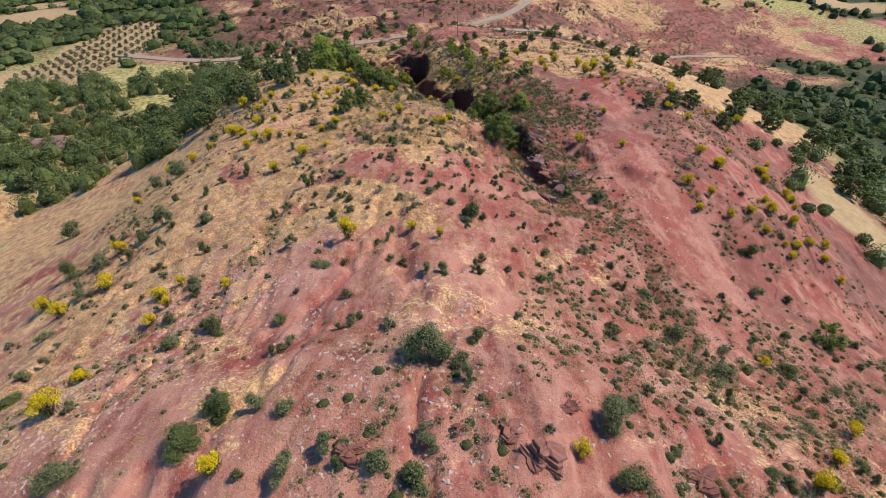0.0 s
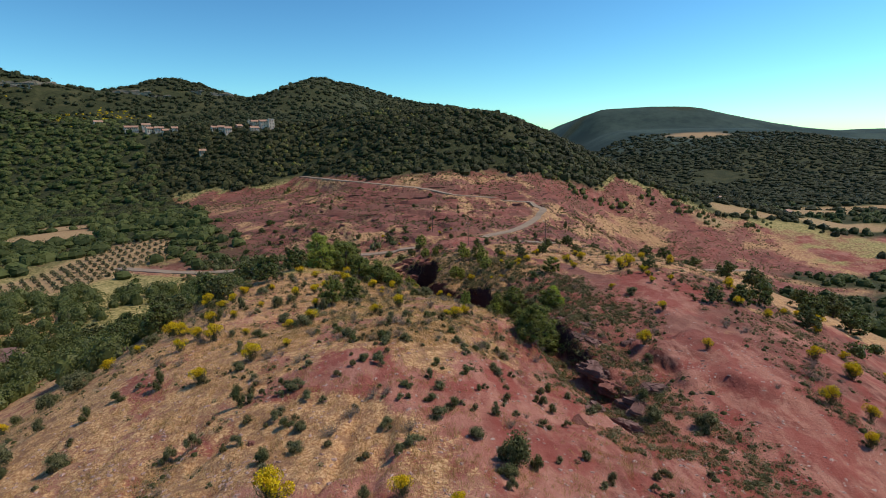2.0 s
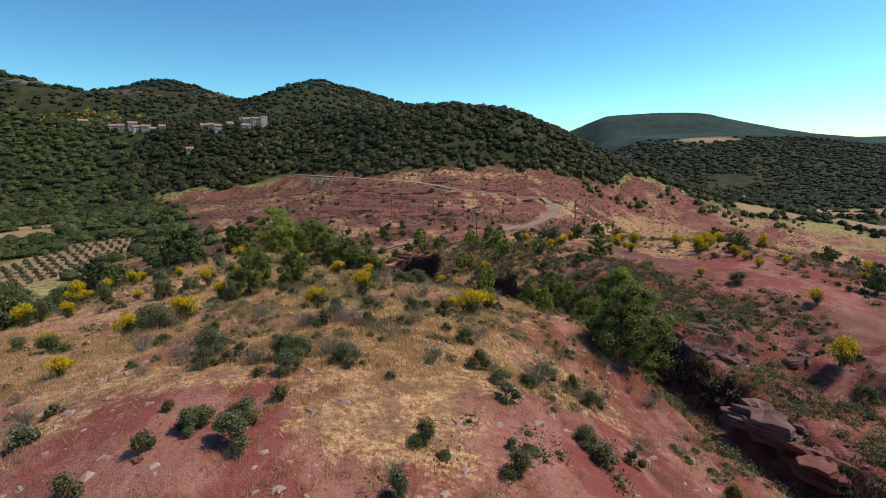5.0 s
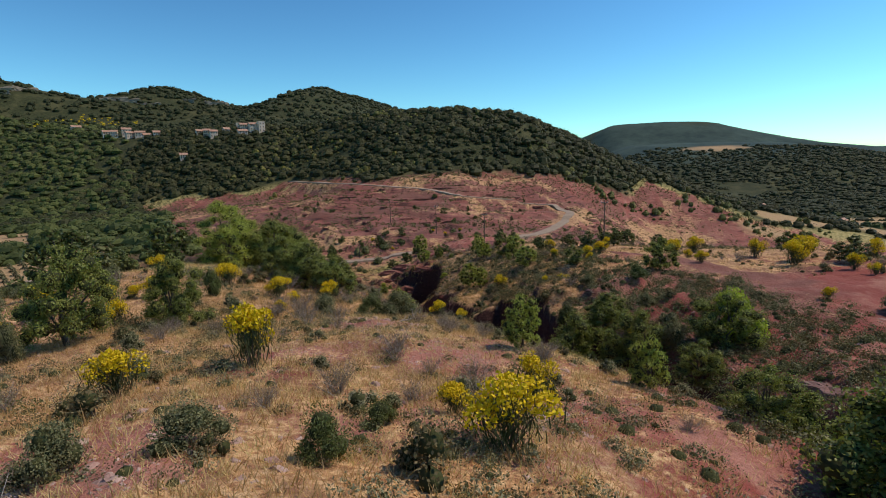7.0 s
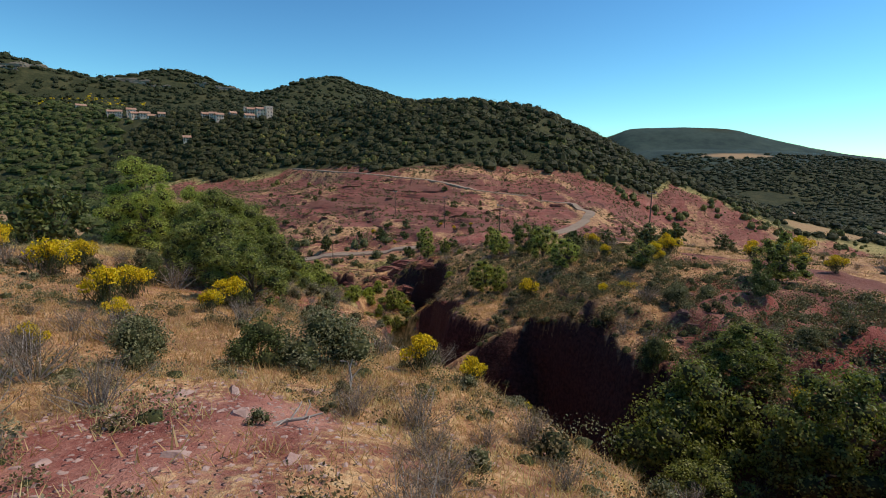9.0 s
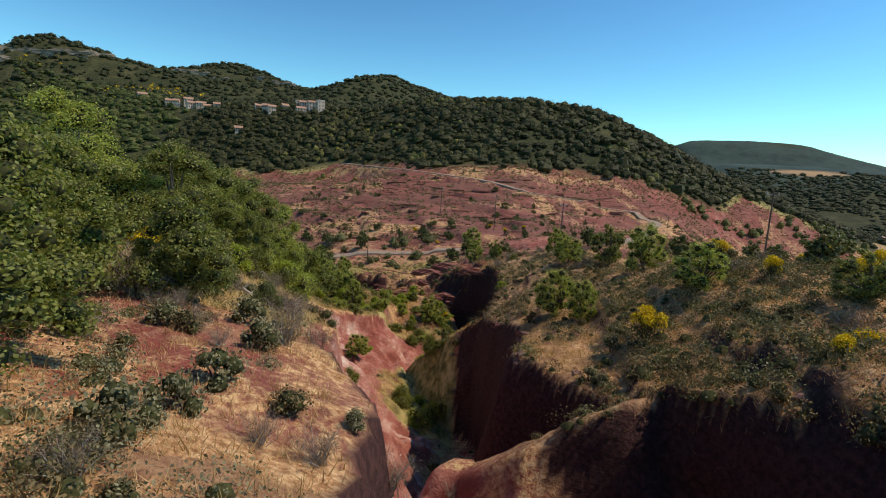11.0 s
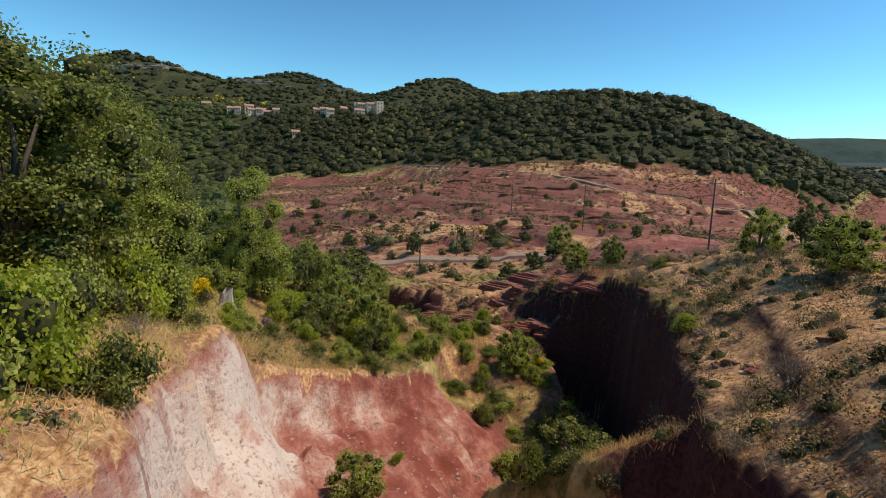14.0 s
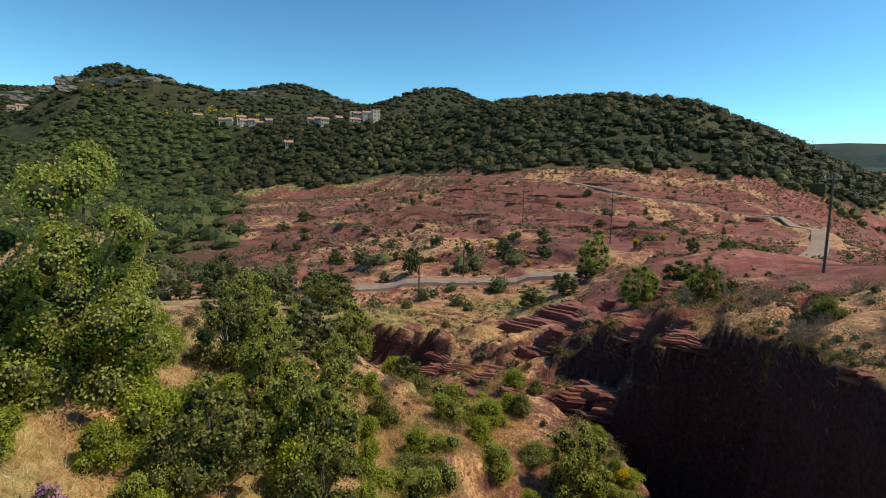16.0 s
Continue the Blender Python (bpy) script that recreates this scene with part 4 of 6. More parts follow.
OAKS_TALL = [(-23.4, 126.4, 7.4, 7.2), (-27.4, 123.6, 7.0, 8.0), (-25.4, 137.0, 7.2, 8.8), (-27.0, 141, 6.6, 8.8), (-29.4, 143.5, 6.2, 9.2), (-29.8, 153.5, 6.0, 8.6), (-33.4, 149, 5.6, 8.4), (-24, 131.6, 4.6, 6.2), (-26.4, 133.6, 5.4, 7.4), (-31.5, 139, 6.4, 9.0)]
OAKS_B = [(-28.2, 161.4, 2.8, 4.4), (-24.2, 153.0, 3.8, 3.8), (-22.2, 156.0, 3.2, 4.2), (-25.4, 163.4, 3.2, 3.6), (-37, 184, 4.6, 4.2), (-9.2, 156.4, 2.8, 3.8), (-13.6, 163.4, 3.2, 3.6),
          (-7.6, 155.4, 2.2, 3.0), (-0.4, 129.8, 2.8, 3.2), (0.9, 127.4, 2.0, 2.6), (5.4, 148.6, 3.6, 4.4), (1.6, 161.6, 2.8, 3.6), (5.8, 135.2, 3.2, 3.6), (17.6, 116, 3.6, 3.6),
          (5.9, 124.4, 2.8, 2.6), (2.2, 152.4, 3.4, 3.0), (10.2, 119.6, 2.4, 2.2), (-16.2, 140.8, 2.4, 2.4), (-7.6, 152.3, 3.4, 5.0), (-8.8, 146.2, 3.6, 2.6), (4.9, 82.6, 1.4, 1.9), (1.0, 84.8, 1.6, 2.2), (-29.4, 160.6, 3.4, 4.6), (-26.2, 159.4, 3.2, 4.2), (-23.4, 156.6, 3.2, 4.0), (-20.9, 153.4, 2.6, 3.2), (-27.8, 170.4, 3.2, 4.0), (-33, 167.4, 3.4, 4.2), (-6.3, 177, 2.2, 3.4), (-9.8, 181.4, 3.2, 3.4),
          (-12.8, 208, 4.6, 5.2), (40.6, 39.2, 4.2, 3.6)]
OAKS_C = [(-32, 105, 5, 4.6), (-38, 100, 5, 4.6), (-46, 96, 5.4, 5), (-43, 107, 6, 5), (-37, 114, 6, 5.2), (-31, 118, 5, 5), (-50, 103, 5, 4.4), (-55, 112, 6, 5), (-48, 119, 6, 5.4),
          (-42, 126, 5, 5), (-58, 124, 7, 6), (-66, 116, 6, 5.4), (-64, 132, 7, 6), (-52, 134, 6, 6), (-74, 126, 7, 6), (-78, 138, 7, 6.4), (-70, 146, 7, 6), (-60, 150, 6, 5.6),
          (-86, 150, 8, 6.6), (-84, 162, 7, 6), (-72, 164, 7, 6), (-66, 178, 7, 6), (-94, 147, 7, 6), (-103, 122, 6, 5), (-110, 119, 6, 5), (-98, 108, 6, 5), (-47, 190, 5, 4.4), (-37, 186, 5, 4.2),
          (-30, 169, 4.2, 3.6)]
OAKS_D = [(-66.9, 206.5, 4.6, 5), (-68.5, 212, 4, 4), (-54, 202, 4.4, 3.6), (-39, 215.5, 3.4, 4.6), (-39.7, 231, 2.6, 2.4), (-43, 214.6, 2, 2), (-91, 220, 5, 4), (-106, 243, 5, 4), (-92, 265, 4, 3), (-92, 276, 5, 3.4),
          (-16, 202, 3.4, 3), (-19.4, 199.6, 3.4, 2.6), (-5.6, 190.4, 3.4, 2.6), (-20.4, 227, 3.2, 2.4), (-26, 226, 3.2, 2.6), (-50, 222, 3.4, 2.4), (-57, 227, 3, 2.4), (38.2, 96.2, 3.6, 3.4), (44, 99, 4, 3.6),
          (49.8, 104, 4.4, 4), (56, 101, 4, 3.6), (64, 112, 5, 4.6), (71, 125, 6, 5), (83, 133, 7, 6), (91, 121, 7, 6), (96, 107, 7, 6), (104, 117, 8, 6), (112, 133, 8, 6.6),
          (-67, 199.6, 3.6, 3.4), (-63.6, 201, 3.2, 3.0), (-60.4, 202.4, 3.4, 3.2), (-57, 203.2, 3.0, 3.2), (-53.4, 204.4, 3.4, 3.0), (-50.2, 205.4, 3.0, 3.2), (-47.4, 205.2, 2.6, 2.4)]
OAKS_E = [(-60, 200, 4, 3.2), (-75, 203, 5, 4), (76, 118, 6, 5), (88, 104, 6, 5), (100, 128, 7, 6), (118, 148, 8, 6), (132, 171, 9, 7), (95, 150, 7, 5.6), (108, 160, 8, 6), (124, 118, 8, 6), (84, 96, 6, 5),
          (60, 135, 5, 4.4), (70, 142, 5, 5), (80, 158, 6, 5), (66, 165, 5, 4.4), (36, 117, 3.6, 2.8), (52, 150, 4, 3.6), (44, 140, 3.4, 3), (30, 150, 3, 2.6), (26, 168, 3, 2.6), (34, 180, 4, 3.4),
          (46, 195, 4, 3.6), (-52, 176, 4.6, 4.4), (-44, 168, 4.2, 4.0), (-33, 166, 3.0, 3.0), (-41, 178, 3.4, 3.4), (-26, 176, 2.6, 2.6), (-48, 160, 4.4, 4.2), (6, 168, 2.8, 2.8), (10, 142, 2.6, 2.6), (14, 130, 2.8, 2.6), (9, 172, 2.4, 2.4), (20, 140, 3.0, 2.8), (16, 152, 2.6, 2.6), (20, 196, 3, 2.6), (58, 205, 5, 4.4), (72, 215, 5, 4.4)]
r = np.random.default_rng(19)
while len(OAKS_E) < 165:
    x, y = -110 + 200 * r.random(), 205 + 150 * r.random()
    if distance(np.array([x]), np.array([y]), ROAD)[0][0] > 5 and y < np.interp(x, *WOOD_EDGE) - 6 and r.random() < 0.35 + 0.65 * (y < 250):
        OAKS_E.append((x, y, 1.4 + 2.0 * r.random() ** 2, 1.2 + 1.8 * r.random() ** 2))
oak_near = [make_tree(s, OAKMID, 16000, 5.0, 2.2, 0.11, "green evergreen oak with a dense leafy crown") for s in (11, 12, 13)]
plant(oak_near, [p for p in OAKS if p[0] > 0], "oaks along the ravine", base=(5.0, 5.0), seed=2)
oak_left = [make_tree(s, OAKMID, 17000, 5.0, 2.2, 0.105, "leafy green oak on the grassy spur") for s in (14, 17)]
plant(oak_left, [p for p in OAKS if p[0] < 0], "oaks on the spur", base=(5.0, 5.0), seed=23)
away(oak_left)
oak_tall = [make_tree(s, m, 40000, 8.0, 2.8, 0.11, "tall green oak leafy to the ground above the ravine", 0.05, 84) for s, m in ((15, OAKMID), (16, OAKLIGHT))]
plant(oak_tall, OAKS_TALL, "tall oaks above the ravine", base=(6.0, 8.0), seed=20)
away(oak_tall)
oak_slim = [make_tree(s, m, 6500, 3.6, 1.5, 0.11, "small oak with an open crown on a dry slope") for s, m in ((21, OAKLIGHT), (22, OAKMID), (23, OAKLIGHT))]
plant(oak_slim, OAKS_B, "small oaks on the ravine banks", base=(3.4, 3.6), seed=3)
oak_far = [make_tree(s, m, 1500, 5.0, 2.2, 0.34, "dark green oak in a thicket below the spur") for s, m in ((31, OAK), (32, BOX), (33, OAK))]
plant(oak_far, OAKS_C + OAKS_D + OAKS_E, "oaks on the lower slopes", base=(5.0, 5.0), seed=4)
away(oak_near + oak_slim + oak_far)

# ==== broom ====
BROOMS = [(-36.8, 43.5, 2.4), (-38.8, 50.3, 2.2), (-9.3, 41.9, 2.5), (-26.4, 21.5, 2.5), (-45.5, 44, 2.2), (-28.3, 26.9, 1.9), (-11.2, 13.9, 1.9), (-40.3, 40.1, 2.1), (-26.1, 33.5, 1.7), (-26.9, 37.2, 2.0),
          (-25.4, 35.6, 1.4), (-20, 37, 1.3), (-26.2, 39.8, 1.3), (-33.6, 78, 2.8), (-31.6, 76, 2.2), (-18.7, 63.7, 2.1), (-30.4, 81, 2.1), (-21.8, 60.3, 1.8), (-38, 96, 2.6), (-25.8, 71.7, 2.2), (-28, 72.6, 1.9),
          (-9.6, 77.9, 1.7), (-7.1, 79.9, 2.0), (-0.3, 75.0, 2.1), (0.7, 79.5, 1.3), (-1.3, 76.9, 1.1), (-18.2, 84, 1.5), (-20.2, 97.2, 1.9), (21.2, 76.9, 2.0), (28.4, 90, 1.8)]
BROOMS_B = [(30.9, 117.5, 3.0), (27.5, 75.1, 1.4), (-28.5, 69.6, 1.7), (-2.9, 42.1, 1.5), (-0.2, 40.5, 1.2), (7.4, 14.7, 1.2), (22.4, 16.1, 1.8), (31.2, 23.6, 1.7), (25.7, 19.1, 1.6), (28.7, 31.7, 1.4),
            (34.4, 65.5, 2.0), (42.7, 73.8, 2.1), (34.1, 59.9, 1.7), (47.2, 64.9, 2.1), (42.9, 62.7, 1.8), (54.9, 81.8, 2.2), (51, 64.6, 2.1), (62.8, 108.6, 2.6), (48.9, 59.1, 1.9), (37.4, 64.3, 1.7),
            (38.8, 60.4, 1.7), (-13.5, 100.6, 1.7), (-18, 102.5, 2.2), (-21.1, 94.4, 1.9), (-2.6, 96.0, 1.3), (-1.3, 95.4, 0.9), (0.0, 95.8, 1.0), (-10.4, 102.2, 1.9), (12.5, 123.5, 2.0), (33.2, 120.2, 3.2)]
BROOMS_C = [(30.4, 123.3, 2.3), (25.6, 104.7, 1.3), (9, 124.2, 1.3), (2.7, 120.2, 1.8), (8.3, 115.6, 1.4), (38, 126, 2.6), (42, 122, 2.3), (26, 128, 2.3), (22.4, 124.5, 2.2), (-19.3, 105.7, 1.5), (-13.1, 98.7, 1.8),
            (-11.5, 97, 0.9), (-10.3, 100, 1.0), (14.5, 125.7, 2.0), (-11.1, 93.5, 0.9), (-24, 106, 1.8), (-28, 111, 1.9), (-21, 108, 1.6), (-11.7, 164.6, 1.1), (-22.2, 122.4, 1.8), (-27.4, 146.6, 2.0), (6.4, 113.4, 1.0),
            (-6.5, 226, 1.6), (-2, 230, 1.4), (-11, 240, 1.4), (-30, 232, 1.6), (-22, 220, 1.4), (-0.8, 113, 1.0)]
r = np.random.default_rng(5)
BROOMS_D = [(36 + 26 * r.random(), 56 + 55 * r.random(), 1.2 + 1.1 * r.random()) for _ in range(30)] + [(8 + 30 * r.random(), 100 + 40 * r.random(), 1 + 0.9 * r.random()) for _ in range(12)]
BROOMS_D += [(-16 - 34 * r.random(), 64 + 48 * r.random(), 1 + 1.0 * r.random()) for _ in range(22)]
brooms = [make_broom(s, 1.9, 1.6, 1500, "broom shrub covered in bright yellow flowers") for s in (41, 42, 43, 44)]
plant(brooms, BROOMS + BROOMS_B + BROOMS_C + BROOMS_D, "flowering brooms", base=(1.9, 1.6), seed=6)
away(brooms)

# ==== shrubs ====
SHRUBS = [(-0.7, 21.5, 3.4, 2.6), (-12.8, 18.6, 2.6, 1.6), (-10.4, 18.5, 2.0, 1.0), (-46, 50, 3.4, 2.4), (-60, 70, 4, 3), (-34.6, 53.7, 3.0, 2.6), (3.1, 46.4, 2.6, 2.2), (-39, 69, 3.4, 2.2), (9.7, 17.1, 2.6, 1.7),
          (-13.9, 16.2, 3.0, 1.1), (-5.6, 14.6, 1.6, 1.3), (-0.9, 12.8, 2.2, 1.2), (-2.7, 13.6, 1.7, 1.1), (-7.4, 13.5, 2.0, 1.1), (-21.4, 15.5, 2.8, 1.3), (21.2, 33.8, 2.2, 1.4), (23, 28.6, 2.4, 1.3),
          (35.6, 45.5, 2.6, 1.6), (38.9, 53.8, 2.8, 1.8), (20.5, 59.7, 2.8, 1.9), (1.8, 19.4, 1.3, 1.2), (9.6, 13.5, 2.2, 1.2), (30.6, 31, 2.6, 1.4), (-20.5, 78.9, 2.1, 1.3)]
SHRUBS_B = [(-10.3, 66.1, 1.5, 0.9), (-6.9, 64.4, 1.2, 1.0), (-6.4, 59, 1.5, 0.9), (-20.9, 71.4, 2, 0.9), (-19, 61.3, 1.3, 1.0), (-12.4, 56.4, 1.5, 0.8), (0.5, 59.5, 1.2, 0.7), (-1.6, 56.3, 1.2, 0.7), (6.7, 59.1, 1.1, 0.9),
            (-0.5, 53.5, 1.2, 0.9), (-1.4, 51.5, 1.6, 1.0), (-4.9, 50.8, 1.4, 0.8), (-1.9, 60, 1.1, 0.7), (27.8, 100.8, 2.4, 1.4), (21, 74.4, 1.8, 1.1), (17.1, 65.5, 1.7, 1.1), (16.7, 62, 2, 1.4), (-5.6, 73.8, 1.4, 0.8),
            (-3.4, 73.8, 1.1, 0.9), (-7.2, 72.8, 1.1, 0.9), (-2.8, 75.6, 0.9, 0.6), (-5.0, 95.2, 2.6, 1.5), (-6.4, 94.6, 1.8, 1.2), (-8.6, 93.6, 1.9, 1.3)]
SHRUBS_C = [(-16.2, 128.4, 2.6, 2.0), (-17.6, 129.4, 2.2, 1.7), (-15.2, 130.0, 2.0, 1.5), (-18.2, 122, 2, 1.6), (-14.1, 132.6, 1.4, 1.4), (-22.4, 154.6, 2.6, 2.2), (-8.2, 153.6, 4.0, 2.6), (-10.4, 158.6, 3.0, 1.8), (-26.3, 152.8, 2.8, 2.0), (-24.3, 154, 2.0, 1.8),
            (-22.2, 148.7, 1.4, 0.9), (-18.3, 167.2, 2.2, 1.4), (-20.9, 169, 2.4, 1.6), (-24, 172, 2.4, 1.6), (-26.2, 151.1, 1.6, 1.4), (-24.4, 150.6, 1.4, 1.2), (-24.7, 148.5, 1.3, 0.9), (-4.2, 150.4, 1.4, 0.9),
            (9.7, 111, 2, 1.3), (13.6, 110.3, 2, 1.3), (11.4, 111.4, 1.8, 1.2), (6.7, 105.4, 1.9, 1.5), (12.2, 103.9, 1.5, 1.0), (-12.2, 169, 1.8, 1.2), (-3.4, 167, 1.7, 1.2), (-27.8, 178.5, 2.6, 1.8), (-29.2, 149.2, 2.2, 1.8), (-31.6, 152.6, 2.4, 2.2), (-26.8, 155.4, 1.8, 1.6), (-22.0, 151.4, 1.5, 1.2), (-23.0, 163.6, 2.0, 1.7), (-20.6, 161.6, 1.7, 1.4), (-12.4, 152.8, 2.2, 1.8), (-14.6, 157.4, 1.8, 1.4),
            (-18.4, 131.4, 2.6, 2.2), (-19.8, 133.0, 2.4, 2.2), (-17.6, 132.6, 1.6, 1.4), (-21.4, 134.2, 2.4, 2.0), (-20.6, 131.2, 2.6, 2.4), (-22.6, 136.4, 2.2, 2.0), (-24.2, 139.6, 3.2, 3.0), (-25.6, 141.8, 3.0, 2.8), (-23.2, 141.2, 1.6, 1.3), (-27.2, 144.4, 2.6, 2.4), (-25.4, 147.2, 1.6, 1.3), (-30.6, 147.4, 3.0, 2.8), (-13.2, 113.8, 2.4, 2.0), (-14.6, 116.2, 2.6, 2.2), (-12.4, 116.4, 1.6, 1.4), (-16.4, 118.6, 2.4, 2.0), (-18.8, 125.4, 2.2, 1.8)]
# between the basins and down to the brook
SHRUBS_C += [(-17.2, 162.8, 1.8, 1.5), (-15.4, 160.8, 1.5, 1.1), (-18.4, 165.2, 1.9, 1.4), (-20.4, 166.2, 2.2, 1.8), (-16.8, 168.8, 1.7, 1.3), (-17.6, 172.2, 1.8, 1.4), (-18.6, 157.2, 2.0, 1.8), (-24.4, 151.6, 2.2, 1.8), (-26.6, 154.2, 2.0, 1.8)]
r = np.random.default_rng(17)
for _ in range(46):
    y = 84 + 62 * r.random()
    x = float(np.interp(y, RV[:, 1], RV[:, 0])) + r.normal() * 2.6 + (1.0 if y < 112 else -3.5)
    if 1.5 < abs(x - float(np.interp(y, RV[:, 1], RV[:, 0]))) < 6 and (y < 112 or y > 136 and x < float(np.interp(y, RV[:, 1], RV[:, 0]))):
        SHRUBS_C.append((x, y, 1.4 + 1.4 * r.random(), 1.2 + 1.2 * r.random()))
for _ in range(70):
    SHRUBS_B.append((-15 - 34 * r.random(), 18 + 90 * r.random(), 1.1 + 1.7 * r.random() ** 2, 0.8 + 1.2 * r.random()))
for _ in range(84):
    SHRUBS_B.append((-14 + 50 * r.random(), 12 + 36 * r.random(), 0.7 + 1.0 * r.random() ** 2, 0.5 + 0.6 * r.random()))
for _ in range(44):
    x, y = -16 + 24 * r.random(), 48 + 24 * r.random()
    SHRUBS_B.append((x, y, 0.7 + 0.7 * r.random(), 0.5 + 0.4 * r.random()))
for _ in range(70):
    x, y = -22 + 13 * r.random(), 145 + 28 * r.random()
    if covers(np.array([x]), np.array([y]))[2][0] < 0.2 and slope_at(x, y) < 1.6:
        SHRUBS_C.append((x, y, 0.9 + 1.5 * r.random(), 0.5 + 0.7 * r.random()))
near = lambda p: -18 < p[0] < 14 and 62 < p[1] < 120 or p[1] < 34 and p[2] > 2.5
close = [make_shrub(s, m, 5200, 2.0, 1.3, 0.058, "green_shrub", "dense small-leaved evergreen shrub in dry grass", 9) for s, m in ((71, SAGE), (72, OAK))]
plant(close, [p for p in SHRUBS + SHRUBS_B + SHRUBS_C if near(p)], "evergreen shrubs in the grass", base=(1.9, 1.25), seed=22)
away(close)
shrubs = [make_shrub(s, m, 2600, 2.0, 1.3, 0.082, "green_shrub", "dense olive-green evergreen shrub on dry ground") for s, m in ((51, SAGE), (52, BOX), (53, SAGE))]
plant(shrubs, [p for p in SHRUBS + SHRUBS_B + SHRUBS_C if p[1] < 120 and not near(p)], "evergreen shrubs", base=(1.9, 1.25), seed=7)
sunny = [make_shrub(s, m, 4200, 2.0, 1.3, 0.075, "green_shrub", "dense sunlit green shrub beside the ravine", 11) for s, m in ((54, OAKLIGHT), (55, OAKMID), (58, FRESH))]
plant(sunny, [p for p in SHRUBS_C if p[1] >= 120], "sunlit shrubs by the ravine", base=(1.9, 1.25), seed=21)
away(sunny)
away(shrubs)
fresh = [make_shrub(s, FRESH, 3600, 2.0, 1.5, 0.085, "leafy_shrub", "bright green leafy shrub in the hollow") for s in (56, 57)]
plant(fresh, [(-28.4, 154.6, 2.7, 2.1), (-23.4, 150.2, 1.4, 1.2), (-27, 157.6, 2.0, 1.6), (-25.6, 158.8, 1.9, 1.7), (-24.2, 156.6, 1.6, 1.5), (-21.6, 158.6, 1.6, 1.6), (-30.6, 163.6, 2.0, 1.8), (-20.4, 155.6, 1.4, 1.2), (-12.6, 157.4, 1.3, 0.8), (14.2, 95.8, 3.2, 3.4), (-6, 182, 1.6, 1.6), (-32.6, 172, 2.2, 1.8), (-35, 176, 2.2, 1.8), (-16.6, 146.6, 0.9, 0.6), (-29.6, 151.2, 2.0, 1.6), (-27.6, 149.8, 1.5, 1.2), (-31.2, 155.6, 2.2, 1.8), (-26.4, 147.4, 1.3, 1.0), (-32.4, 159.8, 2.2, 1.9), (-25.0, 145.6, 1.2, 0.9), (-28.8, 147.6, 1.6, 1.3), (-22.6, 161.2, 1.5, 1.4), (-24.8, 166.4, 1.7, 1.5), (-30.2, 158.2, 1.6, 1.5)], "leafy shrubs in the hollow", base=(1.9, 1.45), seed=8)
away(fresh)
pink = make_shrub(59, PINK, 700, 1.2, 0.9, 0.07, "flowering_shrub", "shrub with pale pink flowers among grass")
plant([pink], [(-25.3, 149.0, 1.2, 0.9), (-24.8, 152.0, 0.8, 0.6), (-24.9, 154.8, 0.9, 0.8)], "pink flowering shrubs", base=(1.2, 0.9), seed=9)
away([pink])

# low grey and brown scrub, thickest in rills and on the rocky side
r = np.random.default_rng(10)
low_grey = [make_shrub(s, GREY, 620, 1.1, 0.6, 0.062, "grey_cushion_shrub", "low grey-green cushion shrub on red earth", 6) for s in (61, 62)]
low_brown = [make_shrub(s, HEATH, 620, 1.2, 0.6, 0.062, "brown_scrub_bush", "low olive-brown scrub bush on dry ground", 6) for s in (63, 64)]
dry_bush = [make_dry(s, 1.2, 0.8, "leafless grey-brown bush of dry twigs") for s in (65, 66)]
spots = {"grey": [], "brown": [], "dry": []}
while sum(len(v) for v in spots.values()) < 860:
    x, y = -46 + 98 * r.random(), 12 + 178 * r.random()
    side = float(ravine_side(x, y))
    a = float(fnoise(np.array([x]), np.array([y]), 7, 33, 3)[0])
    want = 0.36 + 1.7 * (a - 0.5)
    if 1 < side < 22 and y > 72:
        want += 0.38
    if distance(np.array([x]), np.array([y]), [p[:2] for p in TRACK])[0][0] < 4 or (-13 < side < -1 and 126 < y < 160):
        want = 0.02
    if r.random() > want:
        continue
    size = 0.55 + 0.9 * r.random() ** 1.5
    kind = "brown" if r.random() < 0.5 else ("grey" if r.random() < 0.62 or y < 60 else "dry")
    if len(spots[kind]) < 295:
        spots[kind].append((x, y, size * (1.25 if kind == "brown" else 1.0)))
for _ in range(190):
    x, y = -18 + 24 * r.random(), 46 + 64 * r.random()
    if ravine_side(x, y) > -3:
        continue
    kind = ("brown", "dry", "grey", "dry")[int(4 * r.random())]
    if len(spots[kind]) < 340:
        spots[kind].append((x, y, 0.5 + 0.7 * r.random()))
for _ in range(90):
    x, y = -22 + 14 * r.random(), 104 + 24 * r.random()
    if ravine_side(x, y) > -5 or covers(np.array([x]), np.array([y]))[2][0] > 0.2:
        continue
    kind = ("dry", "grey", "dry", "brown")[int(4 * r.random())]
    spots[kind].append((x, y, 0.7 + 1.0 * r.random()))
plant(low_grey, spots["grey"], "grey cushion shrubs", base=(1.1, 0.6), seed=11)
plant(low_brown, spots["brown"], "brown scrub bushes", base=(1.2, 0.6), seed=12)
plant(dry_bush, spots["dry"] + [(-12.4, 118.6, 1.6), (-11.6, 119.8, 1.4), (-13.2, 120.6, 1.3), (-4.2, 78, 1.0), (-2.2, 91.4, 1.0), (-3.4, 91.6, 0.9), (-1.6, 88.8, 0.9), (-0.2, 92, 0.9), (-7.2, 90.4, 1.1), (-8.4, 89.4, 1.2), (-9.4, 91.6, 1.3), (-2.8, 142, 1.2)],
      "dry bushes", base=(1.2, 0.8), seed=13)
away(low_grey + low_brown + dry_bush)


